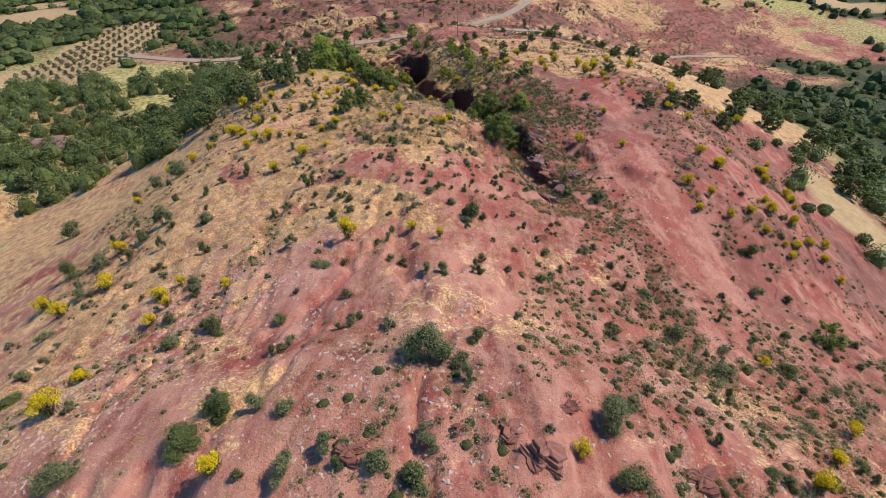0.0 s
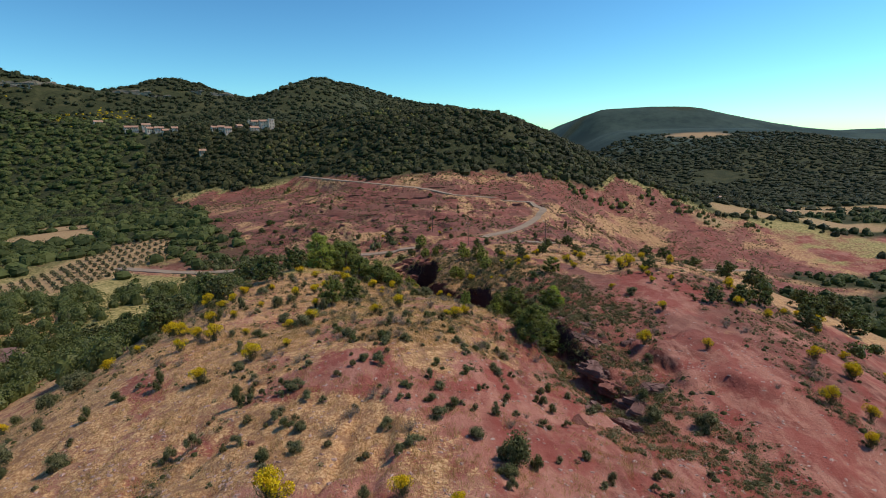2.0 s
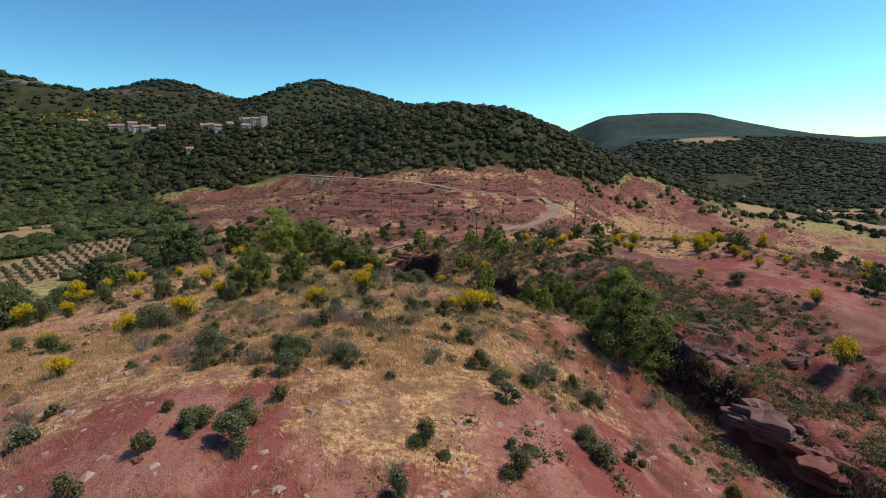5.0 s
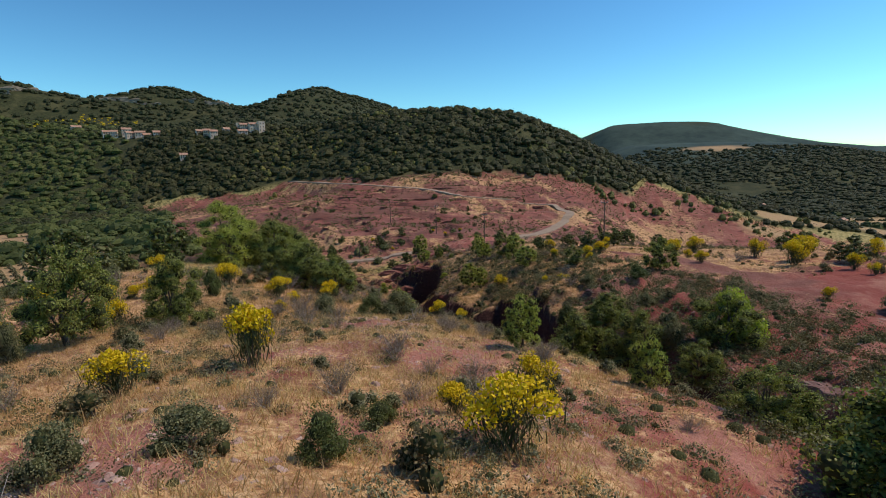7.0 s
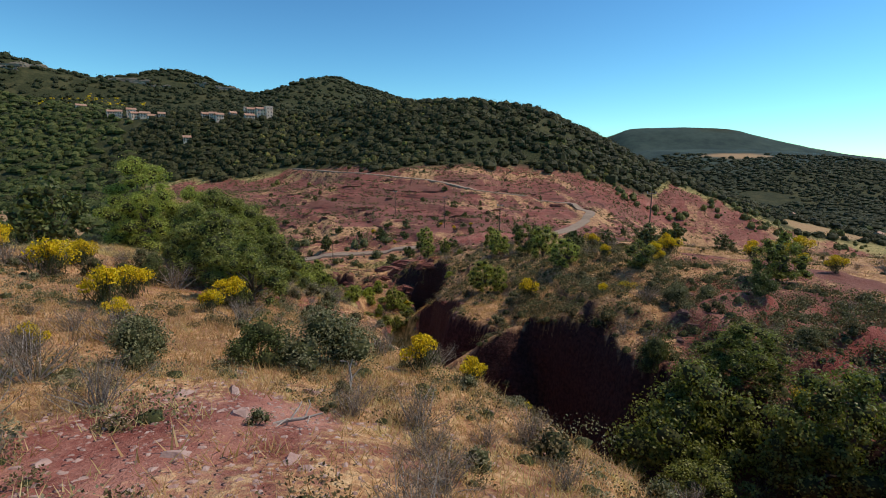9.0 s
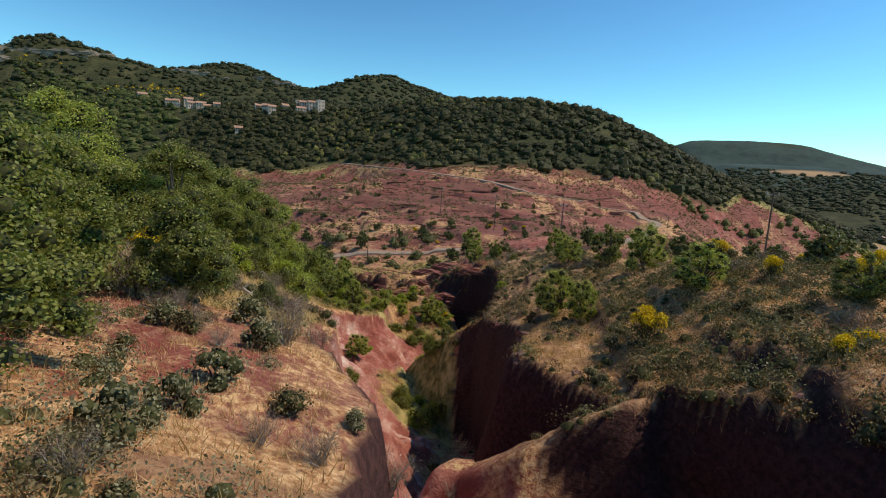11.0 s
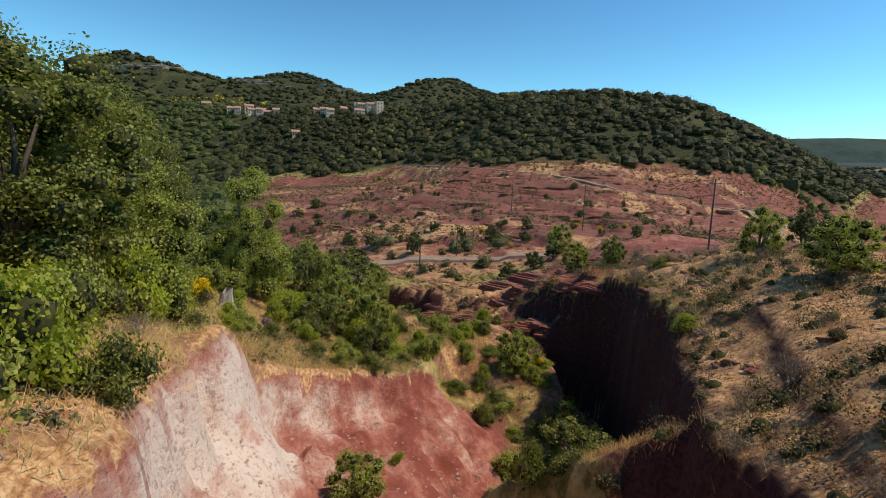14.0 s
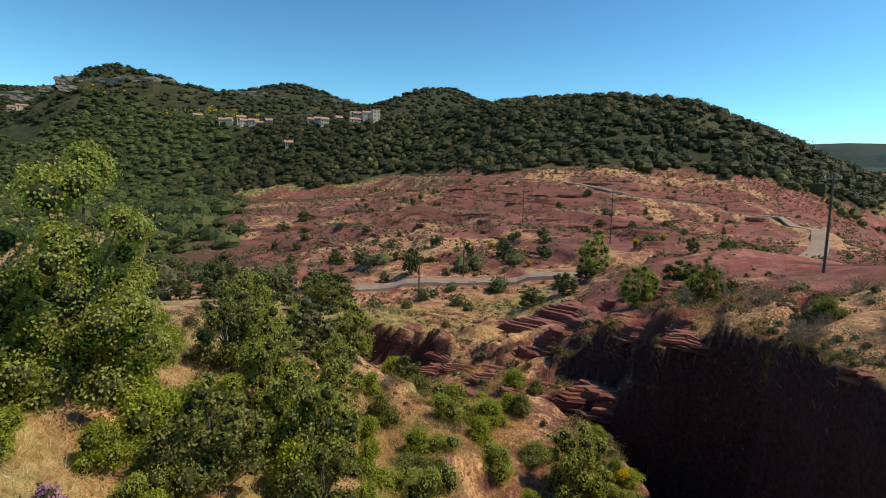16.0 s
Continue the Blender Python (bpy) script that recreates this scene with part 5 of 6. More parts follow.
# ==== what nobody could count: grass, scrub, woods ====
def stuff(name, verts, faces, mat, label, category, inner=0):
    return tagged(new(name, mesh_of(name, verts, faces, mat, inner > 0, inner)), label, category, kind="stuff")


def scatter(r, x0, x1, y0, y1, count, share, steep=0.75):
    """Random places in a rectangle, kept by the share (0 to 1) of a function."""
    x, y = x0 + (x1 - x0) * r.random(count), y0 + (y1 - y0) * r.random(count)
    keep = (r.random(count) < share(x, y)) & (slope_at(x, y) < steep)
    return x[keep], y[keep]


def tufts(r, x, y, per, spread, length, width, lean):
    x, y = np.repeat(x, per), np.repeat(y, per)
    x, y = x + spread * r.normal(size=len(x)), y + spread * r.normal(size=len(y))
    return blades(r, np.column_stack([x, y, surface(x, y) - 0.03]), lean, length, width)


r = np.random.default_rng(14)
x, y = scatter(r, -34, 24, 40, 165, 52000, lambda x, y: 1.3 * np.clip(covers(x, y)[0] - 0.25, 0, 1) * step(70, 20, np.hypot(x + 5, (y - 100) * 0.9)) * (distance(x, y, RAVINE)[0] > 4) * (np.abs(ravine_side(x, y) - 0.5) > 2.5), 1.0)
stuff("dry_grass", *tufts(r, x, y, 11, 0.15, 0.27, 0.02, 0.9), STRAW, "sun-bleached dry grass in loose tufts", "dry grass")
x, y = scatter(r, -18, 10, 64, 130, 26000, lambda x, y: 1.2 * np.clip(covers(x, y)[0] - 0.2, 0, 1) * (distance(x, y, RAVINE)[0] > 4) * (np.abs(ravine_side(x, y) - 0.5) > 2.5), 1.0)
stuff("dry_grass", *tufts(r, x, y, 13, 0.13, 0.28, 0.017, 0.95), STRAW, "thick fuzzy dry grass on the back of the spur", "dry grass")
x, y = scatter(r, -50, 50, 10, 215, 30000, lambda x, y: 0.7 * np.clip(covers(x, y)[0] - 0.2, 0, 1))
stuff("dry_grass", *tufts(r, x, y, 7, 0.2, 0.42, 0.035, 0.5), STRAW, "thin dry grass on red slopes", "dry grass")
x, y = scatter(r, -28, 12, 38, 78, 9000, lambda x, y: 0.12 + 0.9 * step(0.45, 0.62, fnoise(x, y, 2.5, 51, 3)))
stuff("dry_grass", *tufts(r, x, y, 12, 0.12, 0.34, 0.022, 0.5), STRAW, "dry grass tussocks on bare red ground", "dry grass")
x, y = scatter(r, -36, 38, 9, 50, 16000, lambda x, y: 0.04 + 0.8 * step(0.52, 0.66, fnoise(x - 0.1 * y, 0.4 * y, 5, 56, 3)))
stuff("dry_grass", *tufts(r, x, y, 9, 0.16, 0.3, 0.03, 0.6), STRAW, "thin tan tufts in the rills of the bare red slope", "dry grass")
x, y = scatter(r, -34, -9, 112, 166, 25000, lambda x, y: 0.95 * (covers(x, y)[2] < 0.3) * step(0.24, 0.42, fnoise(x, y, 4, 52, 3)) * (distance(x, y, RAVINE)[0] > 5), 1.3)
stuff("dry_grass", *tufts(r, x, y, 8, 0.17, 0.5, 0.024, 1.2), PALEGRASS, "tall seeding dry grass above the cut bank", "dry grass")
x, y = scatter(r, -45, 5, 118, 215, 30000, lambda x, y: 1.2 * np.clip(covers(x, y)[1] - 0.15, 0, 1), 1.1)
stuff("green_grass", *tufts(r, x, y, 8, 0.18, 0.44, 0.028, 1.2), GRASS, "tall green and yellowing grass in the hollow", "grass")

x, y = scatter(r, -25, -5, 142, 178, 15000, lambda x, y: step(0.34, 0.5, fnoise(x, y, 3, 57, 3)) * (covers(x, y)[2] < 0.3), 1.5)
stuff("dry_grass", *tufts(r, x, y, 10, 0.15, 0.36, 0.022, 0.7), STRAW, "dry grass on the ravine's floor and ledges", "dry grass")


def clumps(r, x, y, per, radius, tall, blade):
    """Small mounds of leaves, some to each place."""
    n = len(x)
    size = np.repeat(0.5 + 1.0 * r.random(n) ** 1.6, per)
    d = unit(r.normal(size=(n * per, 3)))
    d[:, 2] = np.abs(d[:, 2])
    at = np.column_stack([np.repeat(x, per), np.repeat(y, per), np.repeat(surface(x, y), per)]) + d * size[:, None] * np.array([radius, radius, tall]) * (0.6 + 0.5 * r.random((n * per, 1)))
    one = size[::per]
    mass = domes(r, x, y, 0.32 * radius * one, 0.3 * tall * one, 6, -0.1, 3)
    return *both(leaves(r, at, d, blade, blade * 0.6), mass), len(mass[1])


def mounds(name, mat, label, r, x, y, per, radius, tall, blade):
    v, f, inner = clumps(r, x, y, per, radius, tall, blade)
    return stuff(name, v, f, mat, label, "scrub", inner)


def rilled(x, y):
    bare = distance(x, y, [p[:2] for p in TRACK])[0] > 4
    side = ravine_side(x, y)
    more = 0.35 * step(1, 4, side) * step(24, 18, side) * step(70, 84, y) + 0.22 * step(-6, -14, x) * step(50, 70, y) + 0.22 * step(6, 16, x) * step(46, 26, y) + 0.25 * step(34, 39, x) * step(42, 55, y) + 0.12 * step(46, 30, y) * step(-10, 4, x) - 0.1 * step(46, 30, y) * step(0, -8, x)
    bare = bare * (1 - (np.abs(x + 3) < 13) * (y > 62) * (y < 122) * (side < 1))
    return np.clip(0.05 + more + 4.0 * (fnoise(x - 0.1 * y, np.where(y < 60, 0.35, 1.0) * y, 6, 33, 3) - 0.5), 0.02, 1) * bare * (covers(x, y)[2] < 0.3)


x, y = scatter(r, -50, 60, 10, 210, 9500, rilled)
mounds("low_scrub", HEATH, "low brown scrub scattered over red slopes", r, x, y, 52, 0.48, 0.40, 0.095)
x, y = scatter(r, -50, 60, 10, 210, 5500, rilled)
mounds("low_scrub", BOX, "low green scrub scattered over red slopes", r, x, y, 52, 0.50, 0.44, 0.095)
x, y = scatter(r, -50, 60, 10, 210, 8500, rilled)
mounds("low_scrub", GREY, "low grey scrub scattered over red slopes", r, x, y, 48, 0.42, 0.34, 0.085)


for mat, count, label in ((HEATH, 560, "low brown heath bushes in dry grass"), (GREY, 640, "low grey bushes in dry grass"), (BOX, 160, "low green bushes in dry grass")):
    x, y = scatter(r, -18, 10, 64, 124, count, lambda x, y: step(0.42, 0.56, fnoise(x, y, 5, 53, 3)) * (ravine_side(x, y) < -3))
    mounds("low_scrub", mat, label, r, x, y, 260, 0.5, 0.42, 0.055)
back = lambda x, y: step(0.36, 0.5, fnoise(x, y, 2.4, 61, 3)) * (ravine_side(x, y) < -3)
x, y = scatter(r, -14, 6, 70, 98, 4200, back)
stuff("dry_grass", *tufts(r, x, y, 12, 0.10, 0.27, 0.018, 1.1), PALEGRASS, "dry tussocks on the stony back of the spur", "dry grass")
for mat, count, label in ((HEATH, 260, "small brown heath tufts on the stony back of the spur"), (GREY, 260, "small grey tufts on the stony back of the spur")):
    x, y = scatter(r, -14, 6, 68, 98, count, back)
    mounds("low_scrub", mat, label, r, x, y, 160, 0.42, 0.3, 0.045)
bank = lambda x, y: step(0.5, 2.5, ravine_side(x, y)) * step(24, 16, ravine_side(x, y)) * step(0.34, 0.5, fnoise(x, y, 5, 62, 3)) * (distance(x, y, TRACK)[0] > 2.2)
for mat, count, label in ((HEATH, 1500, "brown scrub covering the rocky bank"), (BOX, 900, "dark green scrub covering the rocky bank"), (SAGE, 600, "olive scrub covering the rocky bank")):
    x, y = scatter(r, 2, 38, 82, 132, count, bank, 1.4)
    mounds("scrub", mat, label, r, x, y, 80, 0.62, 0.55, 0.095)
dome = lambda x, y: step(0.42, 0.56, fnoise(x, y, 20, 63, 4)) * (distance(x, y, ROAD)[0] > 4) * (y < np.interp(x, *WOOD_EDGE))
for mat, count, label in ((SAGE, 2200, "olive bushes dotted over the banded red hill"), (HEATH, 1800, "brown bushes dotted over the banded red hill"), (OAK, 700, "dark bushes dotted over the banded red hill")):
    x, y = scatter(r, -95, 150, 208, 400, count, dome, 1.2)
    mounds("scrub", mat, label, r, x, y, 36, 0.95, 0.8, 0.24)
rim = lambda x, y: 0.9 * step(0.4, 0.9, ravine_side(x, y)) * step(4.2, 2.6, ravine_side(x, y)) * step(0.36, 0.5, fnoise(x, y, 4, 54, 3))
for mat, count, label in ((SAGE, 1200, "green scrub hanging over the ravine's rim"), (HEATH, 1500, "brown scrub hanging over the ravine's rim"), (GREY, 900, "grey scrub hanging over the ravine's rim")):
    x, y = scatter(r, -8, 18, 84, 172, count, rim, 1.3)
    mounds("scrub", mat, label, r, x, y, 140, 0.55, 0.45, 0.065)
x, y = scatter(r, -8, 18, 84, 172, 5000, rim, 0.9)
stuff("dry_grass", *tufts(r, x, y, 10, 0.15, 0.5, 0.022, 0.6), STRAW, "dry grass along the ravine's rim", "dry grass")
head = lambda x, y: 0.9 * step(-6, -3, ravine_side(x, y)) * step(9, 5, ravine_side(x, y)) * step(0.36, 0.5, fnoise(x, y, 3, 55, 3)) * step(84, 80, y)
for mat, count, label in ((BOX, 420, "green scrub between the ledges"), (HEATH, 620, "brown scrub between the ledges"), (GREY, 520, "grey scrub between the ledges")):
    x, y = scatter(r, 4, 28, 53, 84, count, head, 4.0)
    mounds("scrub", mat, label, r, x, y, 110, 0.5, 0.45, 0.10)
x, y = scatter(r, 2, 28, 50, 84, 4000, head, 4.0)
stuff("dry_grass", *tufts(r, x, y, 10, 0.15, 0.42, 0.022, 0.6), STRAW, "dry grass between the ledges", "dry grass")
for mat, count, label in ((SAGE, 700, "olive scrub on the ravine's floor"), (HEATH, 700, "brown scrub on the ravine's floor")):
    x, y = scatter(r, -25, -5, 144, 182, count, lambda x, y: step(0.42, 0.56, fnoise(x, y, 4, 58, 3)) * (covers(x, y)[2] < 0.3), 1.6)
    mounds("scrub", mat, label, r, x, y, 120, 0.5, 0.45, 0.07)
streaks = lambda x, y: np.clip(0.02 + 5.0 * (fnoise(x - 0.1 * y, np.where(y < 60, 0.35, 1.0) * y, 6, 33, 3) - 0.53), 0, 1) * step(66, 52, y) * (0.22 + 0.78 * step(-6, 8, x)) * (distance(x, y, [p[:2] for p in TRACK])[0] > 5)
for mat, count, label in ((SAGE, 1000, "green scrub filling the rills of the red slope"), (HEATH, 2600, "brown scrub filling the rills of the red slope"), (GREY, 2700, "grey-green scrub filling the rills of the red slope")):
    x, y = scatter(r, -52, 48, 10, 66, count, streaks)
    mounds("scrub", mat, label, r, x, y, 100, 0.85, 0.55, 0.095)


def rocky_side(x, y):
    side = ravine_side(x, y)
    bare = step(1.0, 1.6, distance(x, y, TRACK)[0] / 3.5)
    low = step(8, 13, x) * step(46, 34, y) * step(6, 12, y) * np.clip(0.4 + 2.6 * (fnoise(x, y, 8, 36, 3) - 0.45), 0, 1)
    beyond = step(33, 37, x) * step(48, 58, y) * step(118, 105, y) * bare * np.clip(0.25 + 2.6 * (fnoise(x, y, 8, 37, 3) - 0.45), 0, 1)
    return 0.8 * low + 0.8 * beyond + step(1.5, 4, side) * step(26, 18, side) * step(50, 60, y) * step(212, 190, y) * bare * np.clip(0.45 + 2.4 * (fnoise(x, y, 9, 34, 3) - 0.42), 0.08, 1)


for mat, count, label in ((SAGE, 520, "dense olive-green scrub on the rocky bank"), (HEATH, 1000, "dense brown scrub on the rocky bank"), (GREY, 480, "dense grey scrub on the rocky bank")):
    x, y = scatter(r, -10, 62, 10, 212, count * 8, rocky_side, 1.3)
    mounds("scrub", mat, label, r, x, y, 150, 0.75, 0.7, 0.085)
under = lambda x, y: 0.75 * step(-30, -4, y - np.interp(x, *WOOD_EDGE))
x, y = scatter(r, -200, 210, 205, 430, 20000, lambda x, y: np.clip(0.26 + under(x, y) + 2.2 * (fnoise(x, y, 16, 35, 3) - 0.5), 0, 1) * (distance(x, y, ROAD)[0] > 4) * (1 - woods(x, y)))
mounds("low_scrub", BOX, "dark scrub dotted over banded red rock", r, x, y, 12, 0.8, 0.9, 0.4)
x, y = scatter(r, -200, 210, 205, 430, 14000, lambda x, y: np.clip(0.26 + under(x, y) + 2.2 * (fnoise(x, y, 16, 36, 3) - 0.5), 0, 1) * (distance(x, y, ROAD)[0] > 4) * (1 - woods(x, y)))
mounds("low_scrub", HEATH, "brown scrub dotted over banded red rock", r, x, y, 10, 0.8, 0.6, 0.4)


def canopy(r, x, y, per, radius, tall, blade, seg=8, share=0.8):
    """Tree crowns seen from afar: rounded uneven masses with leaf sprays standing out of them."""
    n = len(x)
    size = 0.35 + 1.05 * r.random(n) ** 1.3
    high = size * (0.8 + 0.4 * r.random(n))
    mass = domes(r, x, y, share * radius * size, (share + 0.14) * tall * high, seg)
    d = unit(r.normal(size=(n, per, 3)) + [0, 0, 0.5])
    at = d * (0.80 + 0.32 * r.random((n, per, 1))) * [1, 1, 0.55]
    at[..., 2] = np.maximum(at[..., 2] + 0.42, 0.05)
    at = at * np.stack([size * radius, size * radius, high * tall], -1)[:, None, :]
    at = at + np.stack([x, y, surface(x, y)], -1)[:, None, :]
    return both(mass, leaves(r, at.reshape(-1, 3), d.reshape(-1, 3), blade, blade * 0.8, 0.5))


def open_land(x, y):
    """1 where trees may stand."""
    ok = (covers(x, y)[4] < 0.3) & (distance(x, y, ROAD)[0] > 5)
    return ok * 1.0


r = np.random.default_rng(15)
x, y = scatter(r, -260, 270, 335, 520, 8600, lambda x, y: woods(x, y) * open_land(x, y) * (0.45 + 0.55 * step(0.38, 0.5, fnoise(x, y, 34, 42))), 2.0)
stuff("woodland", *canopy(r, x, y, 26, 3.9, 3.3, 0.6, 7, 0.7), WOODS, "dark evergreen oak woodland on the hill", "woods")
x, y = scatter(r, -520, -60, 165, 560, 9400, lambda x, y: step(-88, -106, x + 0.75 * (y - 250)) * step(150, 240, y - 0.2 * x - 60) * open_land(x, y))
stuff("woodland", *canopy(r, x, y, 22, 4.3, 3.3, 0.7, 7, 0.7), VALLEY, "dense dark green woodland in the valley", "woods")
x, y = scatter(r, 85, 520, 90, 560, 3000, lambda x, y: step(85, 130, x - 0.25 * (y - 150)) * step(0.42, 0.55, fnoise(x, y, 60, 43)) * open_land(x, y) * (1 - step(290, 310, y) * step(275, 250, x)))
stuff("woodland", *canopy(r, x, y, 26, 3.4, 3.6, 0.65), VALLEY, "scattered dark woodland in the low land", "woods")
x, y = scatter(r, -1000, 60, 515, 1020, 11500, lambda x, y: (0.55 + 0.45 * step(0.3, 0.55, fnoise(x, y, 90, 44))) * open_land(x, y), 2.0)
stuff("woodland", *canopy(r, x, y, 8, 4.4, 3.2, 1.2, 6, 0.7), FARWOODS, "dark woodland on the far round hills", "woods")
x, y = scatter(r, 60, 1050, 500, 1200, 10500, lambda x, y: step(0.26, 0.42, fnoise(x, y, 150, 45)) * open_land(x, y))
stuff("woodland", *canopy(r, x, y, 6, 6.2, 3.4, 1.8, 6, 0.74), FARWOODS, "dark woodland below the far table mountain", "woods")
x, y = scatter(r, -590, -320, 505, 600, 900, lambda x, y: step(0.44, 0.58, fnoise(x, y, 40, 46)) * open_land(x, y))
stuff("flowering_scrub", *canopy(r, x, y, 8, 1.7, 1.4, 0.8, 6, 0.5), YELLOW, "yellow flowering broom on the far hillside", "scrub")
x, y = scatter(r, -150, -42, 96, 188, 950, lambda x, y: step(-40, -56, x + 0.5 * np.maximum(y - 140, 0)) * open_land(x, y) * step(0.36, 0.48, fnoise(x, y, 22, 48)))
stuff("thicket", *canopy(r, x, y, 240, 2.6, 3.6, 0.38, 8, 0.62), OAK, "dense dark green thicket below the spur", "thicket")
x, y = scatter(r, 62, 150, 70, 215, 520, lambda x, y: step(60, 74, x - 0.1 * (y - 100)) * open_land(x, y) * step(0.42, 0.52, fnoise(x, y, 22, 49)))
stuff("thicket", *canopy(r, x, y, 240, 2.4, 3.0, 0.38, 8, 0.62), OAK, "dark green thicket on the low right slope", "thicket")
x, y = scatter(r, -100, 10, 196, 222, 260, lambda x, y: step(3, 5, distance(x, y, ROAD)[0]) * step(0.45, 0.55, fnoise(x, y, 12, 50)) * step(-15, -40, x))
stuff("thicket", *canopy(r, x, y, 130, 1.6, 2.0, 0.3, 8, 0.62), BOX, "dark green bushes along the road", "thicket")
x, y = scatter(r, -160, 230, 375, 520, 1700, lambda x, y: step(0.46, 0.6, fnoise(x, y, 34, 47)))
stuff("flowering_scrub", *canopy(r, x, y, 16, 2.0, 2.6, 0.5), OLIVE, "light green bushes among the dark woods", "scrub")

# ==== rocks ====
def boulder(r, size, flat=0.6, rough=0.16, cuts=3):
    """An angular block: a box cut finer, bent by noise, with sharp broken faces."""
    bm = bmesh.new()
    bmesh.ops.create_cube(bm, size=1)
    bmesh.ops.subdivide_edges(bm, edges=bm.edges[:], cuts=cuts, use_grid_fill=True)
    off = Vector(r.random(3) * 50)
    for v in bm.verts:
        p = v.co.copy()
        p = p.lerp(p.normalized() * 0.62, 0.10)
        p += Vector([noise.noise(p * 2.2 + off + Vector((k * 9, 0, 0))) for k in range(3)]) * rough * 1.3
        p += Vector([noise.noise(p * 6 + off + Vector((0, k * 9, 0))) for k in range(3)]) * rough * 0.5
        step_z = round(p.z * 4) / 4
        p.z = 0.75 * step_z + 0.25 * p.z
        v.co = Vector((p.x * size * 1.25, p.y * size * 0.75, p.z * size * flat))
    m = bpy.data.meshes.new("rock")
    bm.to_mesh(m)
    bm.free()
    return m


def strata(r, layers, mat, points=22):
    """A ledge of thin sandstone beds, one closed block with a groove between each bed and the next."""
    z, drift, rings = -0.35, np.zeros(2), []
    ang = np.arange(points) / points * 2 * np.pi
    soft = lambda v: (np.roll(v, 1) + 2 * v + np.roll(v, -1)) / 4
    block = 1 / np.maximum(np.abs(np.cos(ang + 0.4)) ** 3 + np.abs(np.sin(ang + 0.4)) ** 3, 0.3) ** (1 / 3)
    rad = 0.85 * block + 0.22 * soft(soft(r.normal(size=points)))
    for k in range(layers):
        thick = (0.04 + 0.10 * r.random() ** 1.5) * (1.8 if k == 0 else 1)
        rad = np.clip(rad + 0.16 * soft(r.normal(size=points)) - 0.045, 0.3, 1.25)
        drift = drift + 0.05 * r.normal(size=2)
        chip = 0.035 * r.normal(size=points)
        for inset, dz in ((0.13, 0.0), (0.0, 0.2 * thick), (0.02, 0.75 * thick), (0.07, 1.0 * thick)):
            q = rad * (1 - inset) + chip + 0.012 * r.normal(size=points)
            rings.append(np.column_stack([q * np.cos(ang) + drift[0], 0.7 * q * np.sin(ang) + drift[1], z + dz + 0.015 * r.normal(size=points)]))
        z += thick
    top = rings[-1]
    for shrink in (0.6, 0.25):
        rings.append(top.mean(0) + (top - top.mean(0)) * [shrink, shrink, 1] + [0, 0, 0.02] + 0.02 * r.normal(size=(points, 3)))
    n = len(rings)
    v = np.concatenate(rings + [rings[-1].mean(0)[None] + [0, 0, 0.01]])
    f = [(i * points + j, i * points + (j + 1) % points, (i + 1) * points + (j + 1) % points, (i + 1) * points + j) for i in range(n - 1) for j in range(points)]
    f += [((n - 1) * points + j, (n - 1) * points + (j + 1) % points, n * points) for j in range(points)]
    return mesh_of("rock", v, f, mat)


def place_rock(mesh, x, y, sink, turn, tilt, label, group, scale=1.0):
    ob = new("rock", mesh)
    ob.matrix_world = Matrix.Translation((x, y, z_at(x, y) - sink)) @ Matrix.Rotation(turn, 4, "Z") @ Matrix.Rotation(tilt, 4, "X") @ Matrix.Scale(scale, 4)
    return tagged(ob, label, "rock", group)


r = np.random.default_rng(71)
slabs = []
for k in range(6):
    slabs.append(strata(r, (6, 8, 9, 7, 10, 8)[k], (ROCK, ROCK, REDROCK)[k % 3]))
# x, y, size: ledge blocks at the head and along the right bank of the ravine
LEDGES = [(15.4, 79.3, 2.8), (15.4, 72.6, 3.2), (15.8, 69.8, 2.8), (16.4, 65, 3.0), (18.8, 67.4, 2.6), (18.6, 63.2, 2.8), (3.9, 83.9, 1.5), (18.6, 99.5, 2.6), (9.0, 56.7, 1.7), (21.9, 94.2, 2.4), (13.6, 59.5, 2.4),
          (17.2, 74.8, 2.4), (16.2, 83.2, 2.2), (14.6, 87.4, 2.2), (19.6, 86, 2.0), (20.4, 79, 1.8), (5.2, 113.6, 1.8), (6.2, 109.4, 1.7), (13.1, 109.1, 1.4), (12, 114.4, 1.5), (17.4, 104, 2.2), (11.4, 61.4, 1.8), (12.4, 64.6, 1.8)]
LEDGES_B = [(-1.2, 143.6, 1.5), (-3.6, 149.4, 1.5), (-5.4, 153, 1.4), (-4.8, 160.4, 1.6), (-6.6, 163.4, 1.6), (-7.2, 166, 1.5), (-3.6, 171, 1.7), (-9.4, 170.4, 1.8), (-11.6, 173.6, 1.9), (-14.4, 176.8, 2.2), (-16.4, 179.8, 2.2),
            (-18.6, 177.4, 1.9), (-12.8, 180.6, 2.0), (-16.4, 184.4, 2.2), (-20, 184.8, 1.9), (-13.6, 187, 2.2), (-18.8, 190.8, 2.2), (-22, 192.6, 1.8), (-10.2, 189, 1.9), (-15.4, 165.4, 1.5), (-17, 171.4, 1.5), (-19.4, 165.8, 1.3)]
LEDGES_B += [(-23 + 17 * r.random(), 168 + 27 * r.random(), 1.0 + 1.1 * r.random()) for _ in range(22)]
LEDGES_C = []
for _ in range(120):
    y = 58 + 140 * r.random()
    x = float(np.interp(y, RV[:, 1], RV[:, 0]) + np.interp(y, RV[:, 1], RV[:, 5])) + 1.4 + abs(r.normal()) * 3.5
    LEDGES_C.append((x, y, 0.5 + 1.0 * r.random()))
